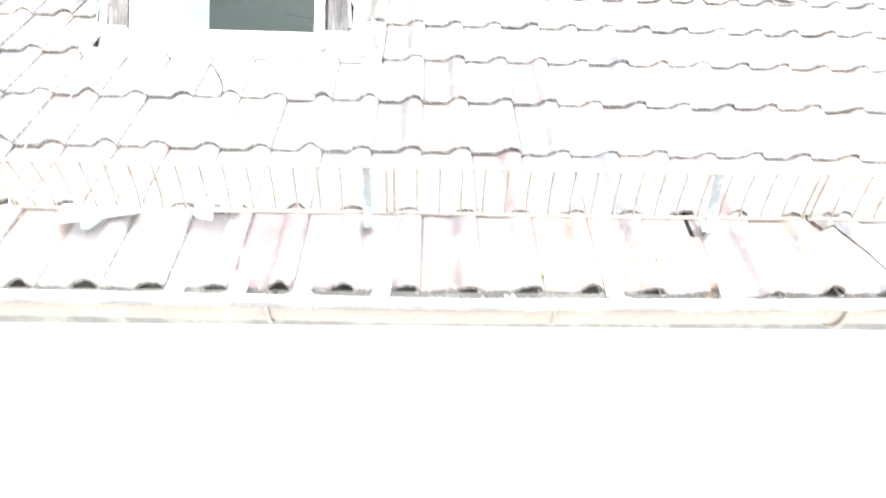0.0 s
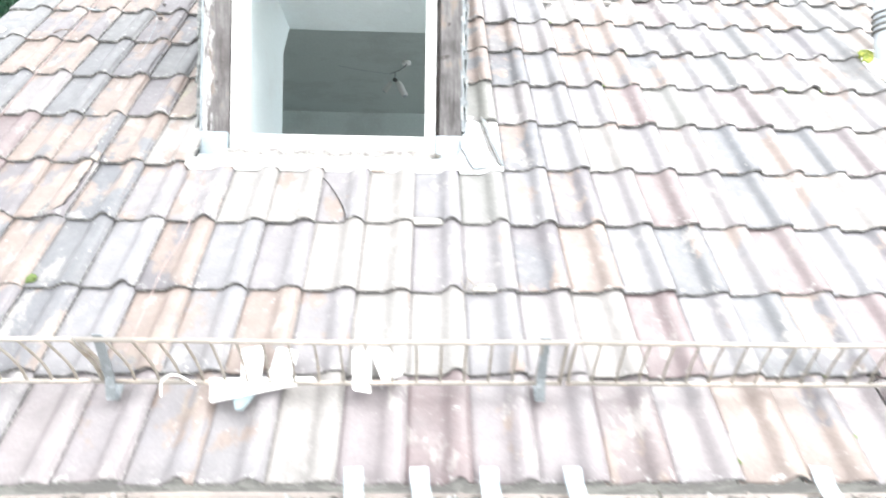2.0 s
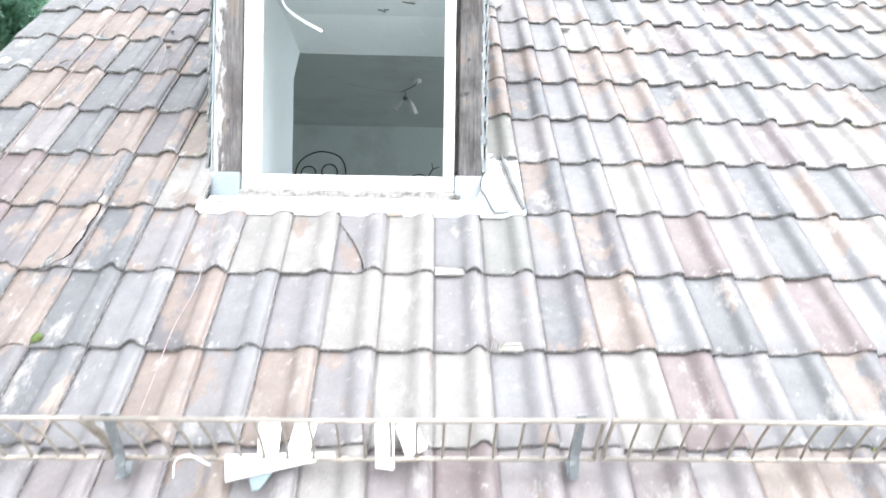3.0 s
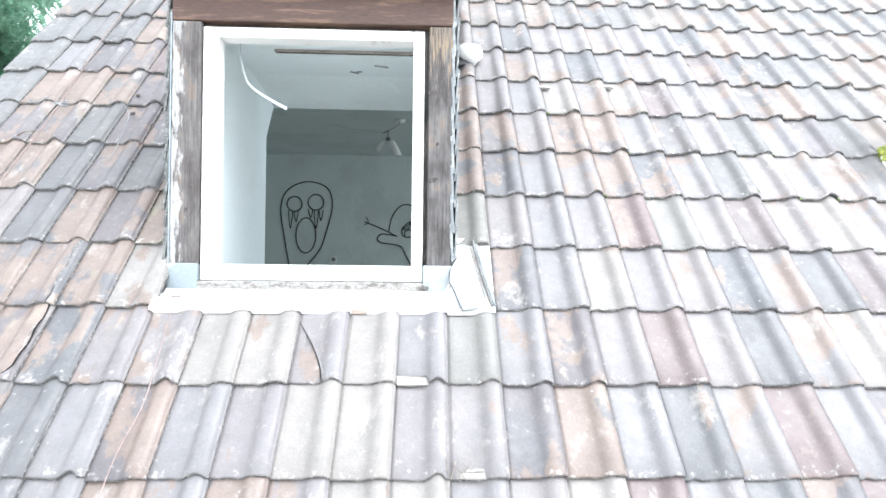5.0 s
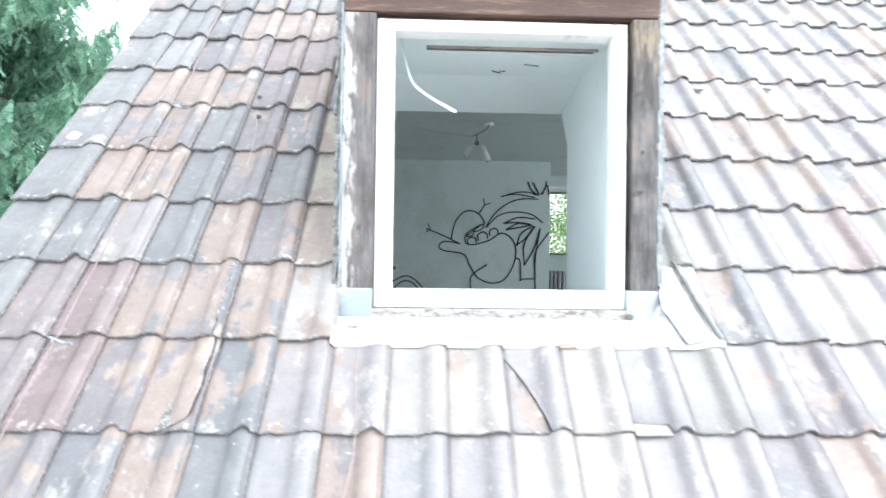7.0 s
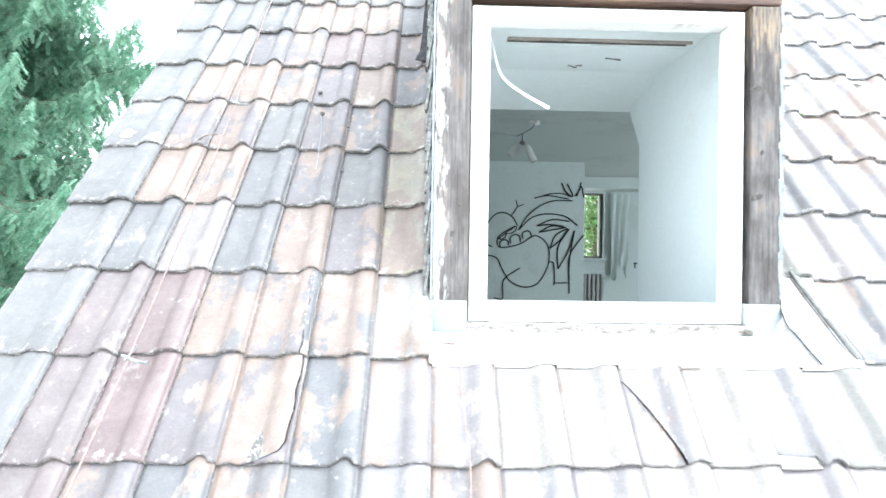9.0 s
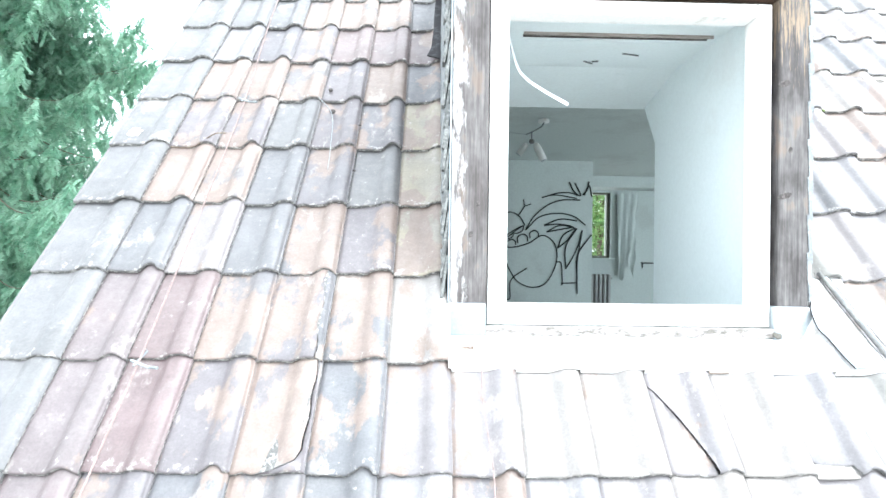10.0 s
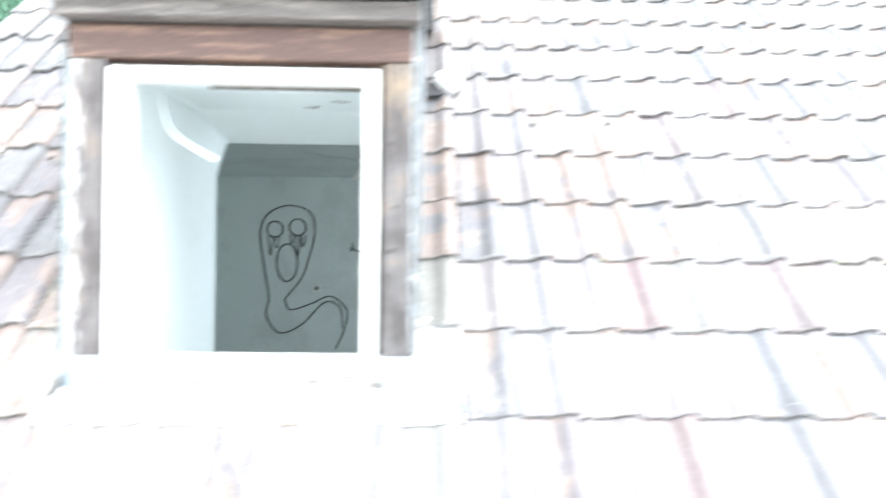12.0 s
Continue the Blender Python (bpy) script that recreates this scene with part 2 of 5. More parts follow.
def post_material(name, body, pale, flakes, tan_from):
    """Old painted timber: fine grain, weathered blotches, white paint left in flakes, bare tan fibres above tan_from."""
    m = bpy.data.materials.new(name)
    m.use_nodes = True
    n, l = m.node_tree.nodes, m.node_tree.links
    b = n["Principled BSDF"]
    tc, sep = n.new("ShaderNodeTexCoord"), n.new("ShaderNodeSeparateXYZ")
    l.new(tc.outputs["Object"], sep.inputs[0])

    def tex(scale, stretch, detail=5.0):
        mp, t = n.new("ShaderNodeMapping"), n.new("ShaderNodeTexNoise")
        mp.inputs["Scale"].default_value = stretch
        l.new(tc.outputs["Object"], mp.inputs[0])
        l.new(mp.outputs[0], t.inputs["Vector"])
        t.inputs["Scale"].default_value, t.inputs["Detail"].default_value, t.inputs["Roughness"].default_value = scale, detail, 0.65
        return t.outputs[0]

    def span(src, lo, hi, a=0.0, z=1.0):
        r = n.new("ShaderNodeMapRange")
        for k, v in zip(("From Min", "From Max", "To Min", "To Max"), (lo, hi, a, z)):
            r.inputs[k].default_value = v
        l.new(src, r.inputs[0])
        return r.outputs[0]

    def maths(op, p, q):
        x = n.new("ShaderNodeMath")
        x.operation = op
        for k, v in enumerate((p, q)):
            if isinstance(v, (int, float)):
                x.inputs[k].default_value = v
            else:
                l.new(v, x.inputs[k])
        return x.outputs[0]

    def mixed(fac, p, q, mode="MIX"):
        x = n.new("ShaderNodeMixRGB")
        x.blend_type = mode
        for k, v in enumerate((fac, p, q)):
            if isinstance(v, (int, float)):
                x.inputs[k].default_value = v
            elif isinstance(v, tuple):
                x.inputs[k].default_value = (*v, 1)
            else:
                l.new(v, x.inputs[k])
        return x.outputs[0]

    grain = tex(5.0, (26, 26, 1.1), 6.0)
    blotch = tex(4.0, (2.2, 2.2, 1.0), 4.0)
    c = mixed(span(blotch, 0.38, 0.62), body, pale)
    c = mixed(1.0, c, span(grain, 0.3, 0.7, 0.5, 1.3), "MULTIPLY")
    rust = maths("MULTIPLY", span(blotch, 0.55, 0.62), 0.55)
    c = mixed(rust, c, (0.16, 0.115, 0.085))
    high = span(sep.outputs["Z"], tan_from, tan_from + 0.28)
    bare = span(maths("ADD", maths("MULTIPLY", high, 0.20), tex(7.0, (22, 22, 1.3), 6.0)), 0.66, 0.74)
    c = mixed(maths("MULTIPLY", bare, 0.75), c, (0.27, 0.205, 0.135))
    side = span(sep.outputs["X"], 0.022, 0.085, flakes, -0.12 if flakes > 0 else -0.2)
    paint = span(maths("ADD", side, tex(13.0, (4, 4, 1.1), 10.0)), 0.60, 0.70)
    c = mixed(maths("MULTIPLY", paint, span(grain, 0.32, 0.6, 0.45, 1.0)), c, (0.40, 0.40, 0.395))
    l.new(c, b.inputs["Base Color"])
    b.inputs["Roughness"].default_value = 0.75
    bp = n.new("ShaderNodeBump")
    bp.inputs["Strength"].default_value, bp.inputs["Distance"].default_value = 0.5, 0.003
    l.new(maths("ADD", grain, paint), bp.inputs["Height"])
    l.new(bp.outputs[0], b.inputs["Normal"])
    return m


POST_WOOD = post_material("flaking_grey_brown_post", (0.072, 0.064, 0.062), (0.155, 0.148, 0.146), 0.20, Z0 + 1.12)
RUSTY_POST = post_material("worn_grey_post", (0.056, 0.051, 0.05), (0.152, 0.147, 0.145), -0.2, Z0 + 0.84)
PALE_BATTEN = material("grey_brown_batten", (0.36, 0.33, 0.30), 0.8, vary=0.3, second=(0.24, 0.21, 0.185), amount=0.4, grain=12, stretch=(0.5, 4, 4))
TAN_WOOD = material("tan_batten_wood", (0.27, 0.22, 0.185), 0.7, vary=0.3, grain=20, stretch=(0.5, 4, 4))
BROWN_WOOD = material("brown_stained_wood", (0.085, 0.05, 0.04), 0.6, vary=0.4, second=(0.16, 0.10, 0.07), amount=0.4, grain=6, fine=40, stretch=(0.6, 6, 6), bump=0.4)
ZINC = material("zinc_sheet", (0.26, 0.305, 0.33), 0.5, 0.2, vary=0.12, second=(0.36, 0.40, 0.42), amount=0.5, grain=6)
PALE_MORTAR = material("pale_mortar", (0.32, 0.31, 0.29), 0.9, vary=0.25, second=(0.30, 0.29, 0.27), amount=0.4, grain=30, fine=120)
LEAD = material("pale_lead_sheet", (0.58, 0.585, 0.58), 0.55, 0.0, vary=0.12, second=(0.40, 0.37, 0.33), amount=0.3, grain=14)
GALVANISED = material("galvanised_steel", (0.19, 0.21, 0.222), 0.45, 0.4, vary=0.2, second=(0.32, 0.35, 0.36), amount=0.4, grain=30)
PALE_RAIL = material("pale_coated_steel", (0.27, 0.25, 0.22), 0.45, 0.1, vary=0.15, second=(0.42, 0.36, 0.30), amount=0.3, grain=20)
RAIL_PAINT = material("beige_coated_steel", (0.24, 0.22, 0.19), 0.45, 0.1, vary=0.25, second=(0.19, 0.155, 0.12), amount=0.3, grain=30)
GUTTER_METAL = material("weathered_gutter", (0.225, 0.198, 0.178), 0.55, 0.1, vary=0.15, second=(0.27, 0.235, 0.205), amount=0.4, grain=5)
DARK = material("dark_felt", (0.15, 0.15, 0.148), 0.9, second=(0.23, 0.235, 0.225), amount=0.5, grain=6)
BLACK_FELT = material("black_felt", (0.03, 0.03, 0.033), 0.9, second=(0.06, 0.06, 0.065), amount=0.4, grain=20)
SLATE = material("grey_slate", (0.20, 0.22, 0.23), 0.6, vary=0.3, second=(0.32, 0.34, 0.34), amount=0.4, grain=14)
PALE_SLATE = material("grey_green_slate", (0.10, 0.107, 0.105), 0.6, vary=0.35, second=(0.19, 0.20, 0.193), amount=0.5, grain=30, fine=120)
BLUE_SHARD = material("bluish_glass_shard", (0.20, 0.25, 0.26), 0.3, vary=0.1)
INK = material("black_paint_line", (0.02, 0.025, 0.025), 0.6, vary=0.1)
FOAM = material("white_foam", (0.85, 0.85, 0.84), 0.8, vary=0.05)
MOSS = material("yellow_green_lichen", (0.20, 0.25, 0.05), 0.9, vary=0.4, second=(0.34, 0.35, 0.07), amount=0.5, grain=40)
BARK = material("spruce_bark", (0.11, 0.08, 0.06), 0.9, vary=0.4, second=(0.18, 0.15, 0.12), amount=0.5, grain=10, bump=0.8)
NEEDLE = material("spruce_needles", (0.17, 0.34, 0.235), 0.5, vary=0.3, second=(0.26, 0.43, 0.315), amount=0.6, grain=3.5, fine=12)
LEAF = material("green_leaves", (0.16, 0.30, 0.11), 0.55, vary=0.35, second=(0.27, 0.38, 0.15), amount=0.5, grain=3)
for leafy, share in ((NEEDLE, 0.55), (LEAF, 0.45)):  # light shines through needles and leaves
    nodes_, links_ = leafy.node_tree.nodes, leafy.node_tree.links
    shine, blend = nodes_.new("ShaderNodeBsdfTranslucent"), nodes_.new("ShaderNodeMixShader")
    links_.new(nodes_["Principled BSDF"].inputs["Base Color"].links[0].from_socket, shine.inputs["Color"])
    blend.inputs[0].default_value = share
    links_.new(nodes_["Principled BSDF"].outputs[0], blend.inputs[1])
    links_.new(shine.outputs[0], blend.inputs[2])
    links_.new(blend.outputs[0], nodes_["Material Output"].inputs["Surface"])
GRAVEL = material("pale_gravel", (0.56, 0.54, 0.51), 0.9, vary=0.3, second=(0.34, 0.33, 0.30), amount=0.4, grain=0.8, fine=30)
COPPER = material("dull_copper", (0.27, 0.21, 0.195), 0.5, 0.3, vary=0.2, grain=30)
GREY_PLASTIC = material("grey_plastic", (0.40, 0.44, 0.47), 0.4, vary=0.12, second=(0.5, 0.53, 0.55), amount=0.4, grain=8)
RADIATOR = material("yellowed_radiator_paint", (0.45, 0.45, 0.44), 0.5, vary=0.1)
GREEN_WOOD = material("dark_green_window_wood", (0.16, 0.17, 0.13), 0.5, vary=0.25)
LITTER = material("dry_leaf_litter", (0.12, 0.115, 0.10), 0.9, vary=0.4, second=(0.38, 0.38, 0.37), amount=0.42, grain=14)
BARE_BATTEN = material("bare_brown_batten", (0.17, 0.125, 0.098), 0.8, vary=0.4, second=(0.28, 0.225, 0.185), amount=0.4, grain=10, stretch=(6, 1, 6))
MOSS_DARK = material("green_moss", (0.10, 0.14, 0.04), 0.95, vary=0.4, grain=60)


# ---- mesh helpers ----
def mesh_object(name, bm, mat, parent=None, label="", smooth=False):
    me = bpy.data.meshes.new(name)
    bm.normal_update()
    bm.to_mesh(me)
    bm.free()
    if mat:
        me.materials.append(mat)
    if smooth:
        for p in me.polygons:
            p.use_smooth = True
    ob = new(name, me)
    if parent:
        ob.parent = parent
    if label:
        ob["label"] = label
    return ob


def part(name, bm, mat, parent, label="", smooth=False):
    return mesh_object(name, bm, mat, parent, label, smooth)


def thing(name, label, category, group="", kind="", at=(0, 0, 0)):
    ob = new(name)
    ob.location = at
    ob.empty_display_size = 0.1
    return tagged(ob, label, category, group, kind)


def box(bm, lo, hi, bevel=0.0, m=None):
    """An axis-aligned block from lo to hi, with worn edges, placed by m."""
    made = bmesh.ops.create_cube(bm, size=1.0)["verts"]
    size = [b - a for a, b in zip(lo, hi)]
    mid = [(a + b) / 2 for a, b in zip(lo, hi)]
    for v in made:
        v.co = Vector((v.co[k] * size[k] + mid[k] for k in range(3)))
    if bevel:
        edges = list({e for v in made for e in v.link_edges})
        res = bmesh.ops.bevel(bm, geom=edges, offset=bevel, segments=2, affect="EDGES", profile=0.6)
        made = list({v for v in made if v.is_valid} | set(res["verts"]))
    if m is not None:
        for v in made:
            v.co = m @ v.co
    return bm


def prism(bm, outline, a, b, axis=0):
    """A solid from a closed outline of (p, q) swept from a to b along the axis."""
    def at(p, q, s):
        c = [p, q]
        c.insert(axis, s)
        return bm.verts.new(c)
    one, two = [at(p, q, a) for p, q in outline], [at(p, q, b) for p, q in outline]
    k = len(outline)
    for i in range(k):
        bm.faces.new((one[i], one[(i + 1) % k], two[(i + 1) % k], two[i]))
    bm.faces.new(one[::-1])
    bm.faces.new(two)
    bmesh.ops.recalc_face_normals(bm, faces=bm.faces)
    return bm


def tube(bm, points, r, sides=8, closed=False):
    """A round rod along points."""
    rings = []
    pts = [Vector(p) for p in points]
    for i, p in enumerate(pts):
        d = (pts[min(i + 1, len(pts) - 1)] - pts[max(i - 1, 0)]).normalized()
        side = d.cross(Vector((0.13, 0.21, 1.0)))
        side = (side if side.length > 0.05 else d.cross(Vector((1, 0, 0)))).normalized()
        up = side.cross(d)
        rr = r[i] if isinstance(r, (list, tuple)) else r
        rings.append([bm.verts.new(p + rr * (math.cos(a) * side + math.sin(a) * up)) for a in (2 * math.pi * k / sides for k in range(sides))])
    for a, b in zip(rings, rings[1:]):
        for k in range(sides):
            bm.faces.new((a[k], a[(k + 1) % sides], b[(k + 1) % sides], b[k]))
    bm.faces.new(rings[0][::-1])
    bm.faces.new(rings[-1])
    return bm


def smooth_line(ctrl, per=8):
    """Catmull-Rom through control points."""
    p = [Vector(c) for c in ctrl]
    p = [2 * p[0] - p[1]] + p + [2 * p[-1] - p[-2]]
    out = []
    for i in range(1, len(p) - 2):
        for k in range(per):
            t = k / per
            out.append(0.5 * (2 * p[i] + (p[i + 1] - p[i - 1]) * t + (2 * p[i - 1] - 5 * p[i] + 4 * p[i + 1] - p[i + 2]) * t * t + (3 * p[i] - p[i - 1] - 3 * p[i + 1] + p[i + 2]) * t ** 3))
    return out + [p[-2]]


# ---- the roof's own frame ----
SLOPE, COURSE, WIDE = 50.5, 0.3364, 0.198  # pitch, gauge and cover width of the tiles
ROOF = pose(0, 0, Z0, SLOPE, 0, 0)  # x across, y up the slope from the sill course, z out of the roof
VERGE, RIGHT, TOP = -1.43, 6.54, 18  # left verge, right end, courses up to the ridge
CO, SI = math.cos(radians(SLOPE)), math.sin(radians(SLOPE))


def on_roof(u, v, h=0.0):
    return ROOF @ Vector((u, v, h))


# dormer: outside faces of the cheeks, plane of the window
DL, DR, FRONT = 0.0, 1.2, 0.145
CHEEK_L, CHEEK_R = 0.07, 1.14  # plastered faces inside the dormer

# ---- structure: ground, walls, room behind the dormer ----
bm = bmesh.new()
bmesh.ops.create_grid(bm, x_segments=60, y_segments=60, size=400)
for v in bm.verts:
    v.co.z = 0.15 * noise.noise(v.co * 0.05)
tagged(mesh_object("ground", bm, GRAVEL), "pale gravel yard round the house", "ground", kind="structure")

RIDGE_Y, RIDGE_Z = TOP * COURSE * CO, Z0 + TOP * COURSE * SI
REAR, LEFT_WALL, RIGHT_WALL, PART_Y = 6.1, -1.28, RIGHT - 0.36, 4.648
FLOOR, CEILING = Z0 - 0.95, Z0 + 1.45
bm = prism(bmesh.new(), [(-0.55, 0.0), (-0.55, Z0 - 0.98), (-0.30, Z0 - 0.68), (-0.30, 0.0)], VERGE + 0.1, RIGHT - 0.1)
tagged(mesh_object("wall_front", bm, FACADE), "white rendered facade below the eaves", "wall", kind="structure")
def gable(y0, y1, x0, x1):
    """Gable wall between y0 and y1, up to the underside of the roof."""
    def top(y):
        return RIDGE_Z - 0.36 - abs(y - RIDGE_Y) * SI / CO
    line = [(y0, 0.0), (y0, top(y0))] + ([(RIDGE_Y, top(RIDGE_Y))] if y0 < RIDGE_Y < y1 else []) + [(y1, top(y1)), (y1, 0.0)]
    return prism(bmesh.new(), line, x0, x1)


tagged(mesh_object("wall_gable_left", gable(-0.29, REAR + 0.29, VERGE + 0.02, VERGE + 0.07), FACADE), "white rendered gable wall under the tiled roof", "wall", kind="structure")
# unseen other gable: large opening and lamp added, lighting the attic from the side
GY0, GY1, GZ0, GZ1 = 1.4, 3.1, Z0 - 0.3, Z0 + 1.1
bm = gable(-0.29, GY0, RIGHT - 0.35, RIGHT - 0.1)
for piece in (gable(GY1, REAR + 0.29, RIGHT - 0.35, RIGHT - 0.1),):
    me = bpy.data.meshes.new("piece")
    piece.to_mesh(me)
    piece.free()
    bm.from_mesh(me)
box(bm, (RIGHT - 0.35, GY0, 0), (RIGHT - 0.1, GY1, GZ0))
prism(bm, [(GY0, GZ1), (GY0, RIDGE_Z - 0.36 - (RIDGE_Y - GY0) * SI / CO), (GY1, RIDGE_Z - 0.36 - abs(GY1 - RIDGE_Y) * SI / CO), (GY1, GZ1)], RIGHT - 0.35, RIGHT - 0.1)
tagged(mesh_object("wall_gable_right", bm, FACADE), "white rendered unseen gable wall with an opening added for the fill lamp", "wall", kind="structure")
fill_lamp = new("attic_fill", bpy.data.lights.new("attic_fill", "AREA"))
fill_lamp.data.shape, fill_lamp.data.size, fill_lamp.data.size_y = "RECTANGLE", GY1 - GY0, GZ1 - GZ0
fill_lamp.data.energy, fill_lamp.data.color = FILL_WATTS, (0.92, 0.98, 1.0)
fill_lamp.matrix_world = look((RIGHT - 0.2, (GY0 + GY1) / 2, (GZ0 + GZ1) / 2), (0, (GY0 + GY1) / 2, (GZ0 + GZ1) / 2 - 0.4))
bm = bmesh.new()
WX0, WX1, WZ0, WZ1 = 1.78, 2.53, Z0 + 0.30, Z0 + 1.26
for lo, hi in (((VERGE + 0.08, 0), (WX0, Z0 + 1.6)), ((WX1, 0), (RIGHT - 0.36, Z0 + 1.6)), ((WX0, 0), (WX1, WZ0)), ((WX0, WZ1), (WX1, Z0 + 1.6))):
    box(bm, (lo[0], REAR, lo[1]), (hi[0], REAR + 0.28, hi[1]))
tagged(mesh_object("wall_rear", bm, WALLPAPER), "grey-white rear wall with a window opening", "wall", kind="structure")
# unseen floor, its boards made pale to throw light up at the ceiling
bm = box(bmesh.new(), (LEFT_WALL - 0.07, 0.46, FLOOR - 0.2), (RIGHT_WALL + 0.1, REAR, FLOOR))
tagged(mesh_object("floor", bm, BOUNCE_BOARDS), "unseen wooden floor of the attic room, pale to bounce light", "floor", kind="structure")
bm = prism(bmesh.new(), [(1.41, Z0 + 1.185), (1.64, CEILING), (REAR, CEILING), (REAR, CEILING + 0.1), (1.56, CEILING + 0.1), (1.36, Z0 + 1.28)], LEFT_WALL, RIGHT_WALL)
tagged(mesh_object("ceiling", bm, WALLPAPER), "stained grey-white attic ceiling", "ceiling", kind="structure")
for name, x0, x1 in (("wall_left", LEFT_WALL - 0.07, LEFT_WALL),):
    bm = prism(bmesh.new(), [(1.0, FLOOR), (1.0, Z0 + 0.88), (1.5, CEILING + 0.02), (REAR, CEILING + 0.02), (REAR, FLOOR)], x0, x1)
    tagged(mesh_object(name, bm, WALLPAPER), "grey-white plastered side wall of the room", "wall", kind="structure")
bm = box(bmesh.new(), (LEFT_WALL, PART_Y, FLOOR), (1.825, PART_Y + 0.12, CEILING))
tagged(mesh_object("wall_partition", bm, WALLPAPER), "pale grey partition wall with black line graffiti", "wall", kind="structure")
for name, x0, x1 in (("wall_knee_left", LEFT_WALL, DL + 0.02), ("wall_knee_right", DR - 0.02, RIGHT_WALL)):
    bm = prism(bmesh.new(), [(1.14, FLOOR), (1.24, FLOOR), (1.24, Z0 + 0.95), (1.395, Z0 + 1.185), (1.395, Z0 + 1.28), (1.33, Z0 + 1.28), (1.14, Z0 + 0.99)], x0, x1)
    tagged(mesh_object(name, bm, WALLPAPER), "low plastered knee wall", "wall", kind="structure")
for name, x0, x1 in (("wall_cheek_left", DL + 0.021, CHEEK_L), ("wall_cheek_right", CHEEK_R, DR - 0.021)):
    bm = prism(bmesh.new(), [(FRONT + 0.08, FLOOR), (1.238, FLOOR), (1.238, Z0 + 0.95), (1.392, Z0 + 1.185), (1.392, Z0 + 1.32), (FRONT + 0.08, Z0 + 1.32)], x0, x1)
    tagged(mesh_object(name, bm, PLASTER), "white plastered cheek inside the dormer", "wall", kind="structure")
bm = prism(bmesh.new(), [(FRONT + 0.08, Z0 + 1.262), (0.98, Z0 + 1.268), (1.40, Z0 + 1.18), (1.40, Z0 + 1.31), (FRONT + 0.08, Z0 + 1.318)], CHEEK_L + 0.001, CHEEK_R - 0.001)
tagged(mesh_object("ceiling_dormer", bm, PLASTER), "white dormer ceiling with torn paper", "ceiling", kind="structure")
bm = box(bmesh.new(), (CHEEK_L + 0.001, FRONT + 0.02, FLOOR), (CHEEK_R - 0.001, FRONT + 0.16, Z0 + 0.08))
tagged(mesh_object("wall_parapet", bm, PLASTER), "white plastered wall under the dormer window", "wall", kind="structure")

# ---- roof: deck, then tiles at the end of the file ----
EAVE_V = -4 * COURSE
bm = bmesh.new()
DECK0, DECK1 = -0.27, -0.055
V_IN, V_OUT = -0.03, 2.75
for u0, u1, v0, v1 in ((VERGE + 0.02, DL - 0.001, EAVE_V + 0.03, TOP * COURSE), (DR + 0.001, RIGHT, EAVE_V + 0.03, TOP * COURSE),
                       (DL, DR, EAVE_V + 0.03, V_IN), (DL, DR, V_OUT, TOP * COURSE)):
    box(bm, (u0, v0, DECK0), (u1, v1, DECK1), m=ROOF)
roof = tagged(mesh_object("roof", bm, DARK), "steep roof of mottled grey and red clay tiles", "roof", kind="structure")
bm = prism(bmesh.new(), [(RIDGE_Y, RIDGE_Z - 0.05), (REAR + 0.02, RIDGE_Z - 0.05 - (REAR + 0.02 - RIDGE_Y) * SI / CO), (REAR + 0.02, RIDGE_Z - 0.3 - (REAR + 0.02 - RIDGE_Y) * SI / CO), (RIDGE_Y, RIDGE_Z - 0.32)], VERGE, RIGHT)
tagged(mesh_object("roof_rear", bm, SLATE), "rear slope of the roof", "roof", kind="structure")


# ---- dormer ----
dormer = thing("dormer", "small roof dormer with weathered wooden posts and a white window frame", "dormer", at=(0, 0, 0))
for x0, x1, wood in ((DL - 0.005, DL + 0.118, POST_WOOD), (DR - 0.100, DR + 0.005, RUSTY_POST)):
    bm = box(bmesh.new(), (x0, FRONT - 0.015, Z0 + 0.165), (x1, FRONT + 0.10, Z0 + 1.216), 0.006)
    part("post", bm, wood, dormer, "grey weathered wooden post")
# the rebate's shadow beside the right post, built as a dark wooden strip
part("rebate", box(bmesh.new(), (DR - 0.119, FRONT + 0.035, Z0 + 0.165), (DR - 0.1005, FRONT + 0.09, Z0 + 1.216)), OLD_WOOD, dormer, "strip darkened like the shaded rebate beside the window frame")
part("lintel", box(bmesh.new(), (DL - 0.005, FRONT - 0.02, Z0 + 1.218), (DR + 0.005, FRONT + 0.10, Z0 + 1.338), 0.006), BROWN_WOOD, dormer, "red-brown stained wooden lintel")
part("fascia", box(bmesh.new(), (DL - 0.03, FRONT - 0.07, Z0 + 1.348), (DR + 0.03, FRONT + 0.02, Z0 + 1.415), 0.006), BOARD_WOOD, dormer, "weathered wooden fascia board")
TOPZ = Z0 + 1.418
bm = prism(bmesh.new(), [(FRONT - 0.14, TOPZ), (1.85, TOPZ + 0.62), (1.85, TOPZ + 0.68), (FRONT - 0.14, TOPZ + 0.05)], DL - 0.08, DR + 0.08)
part("dormer_roof", bm, SLATE, dormer, "dark felted dormer roof")
FX0, FX1, FZ0, FZ1 = 0.122, 1.080, Z0 + 0.100, Z0 + 1.197
# dark strip puts the shade between lintel and window into colour
part("gap_strip", box(bmesh.new(), (FX0, FRONT + 0.03, FZ1 + 0.001), (FX1, FRONT + 0.06, Z0 + 1.217)), OLD_WOOD, dormer, "dark strip in place of the shade under the lintel")
window = part("window_frame", box(bmesh.new(), (FX0, FRONT - 0.005, FZ0), (FX0 + 0.064, FRONT + 0.075, FZ1), 0.005), WHITE_PAINT, dormer, "white painted open window frame")
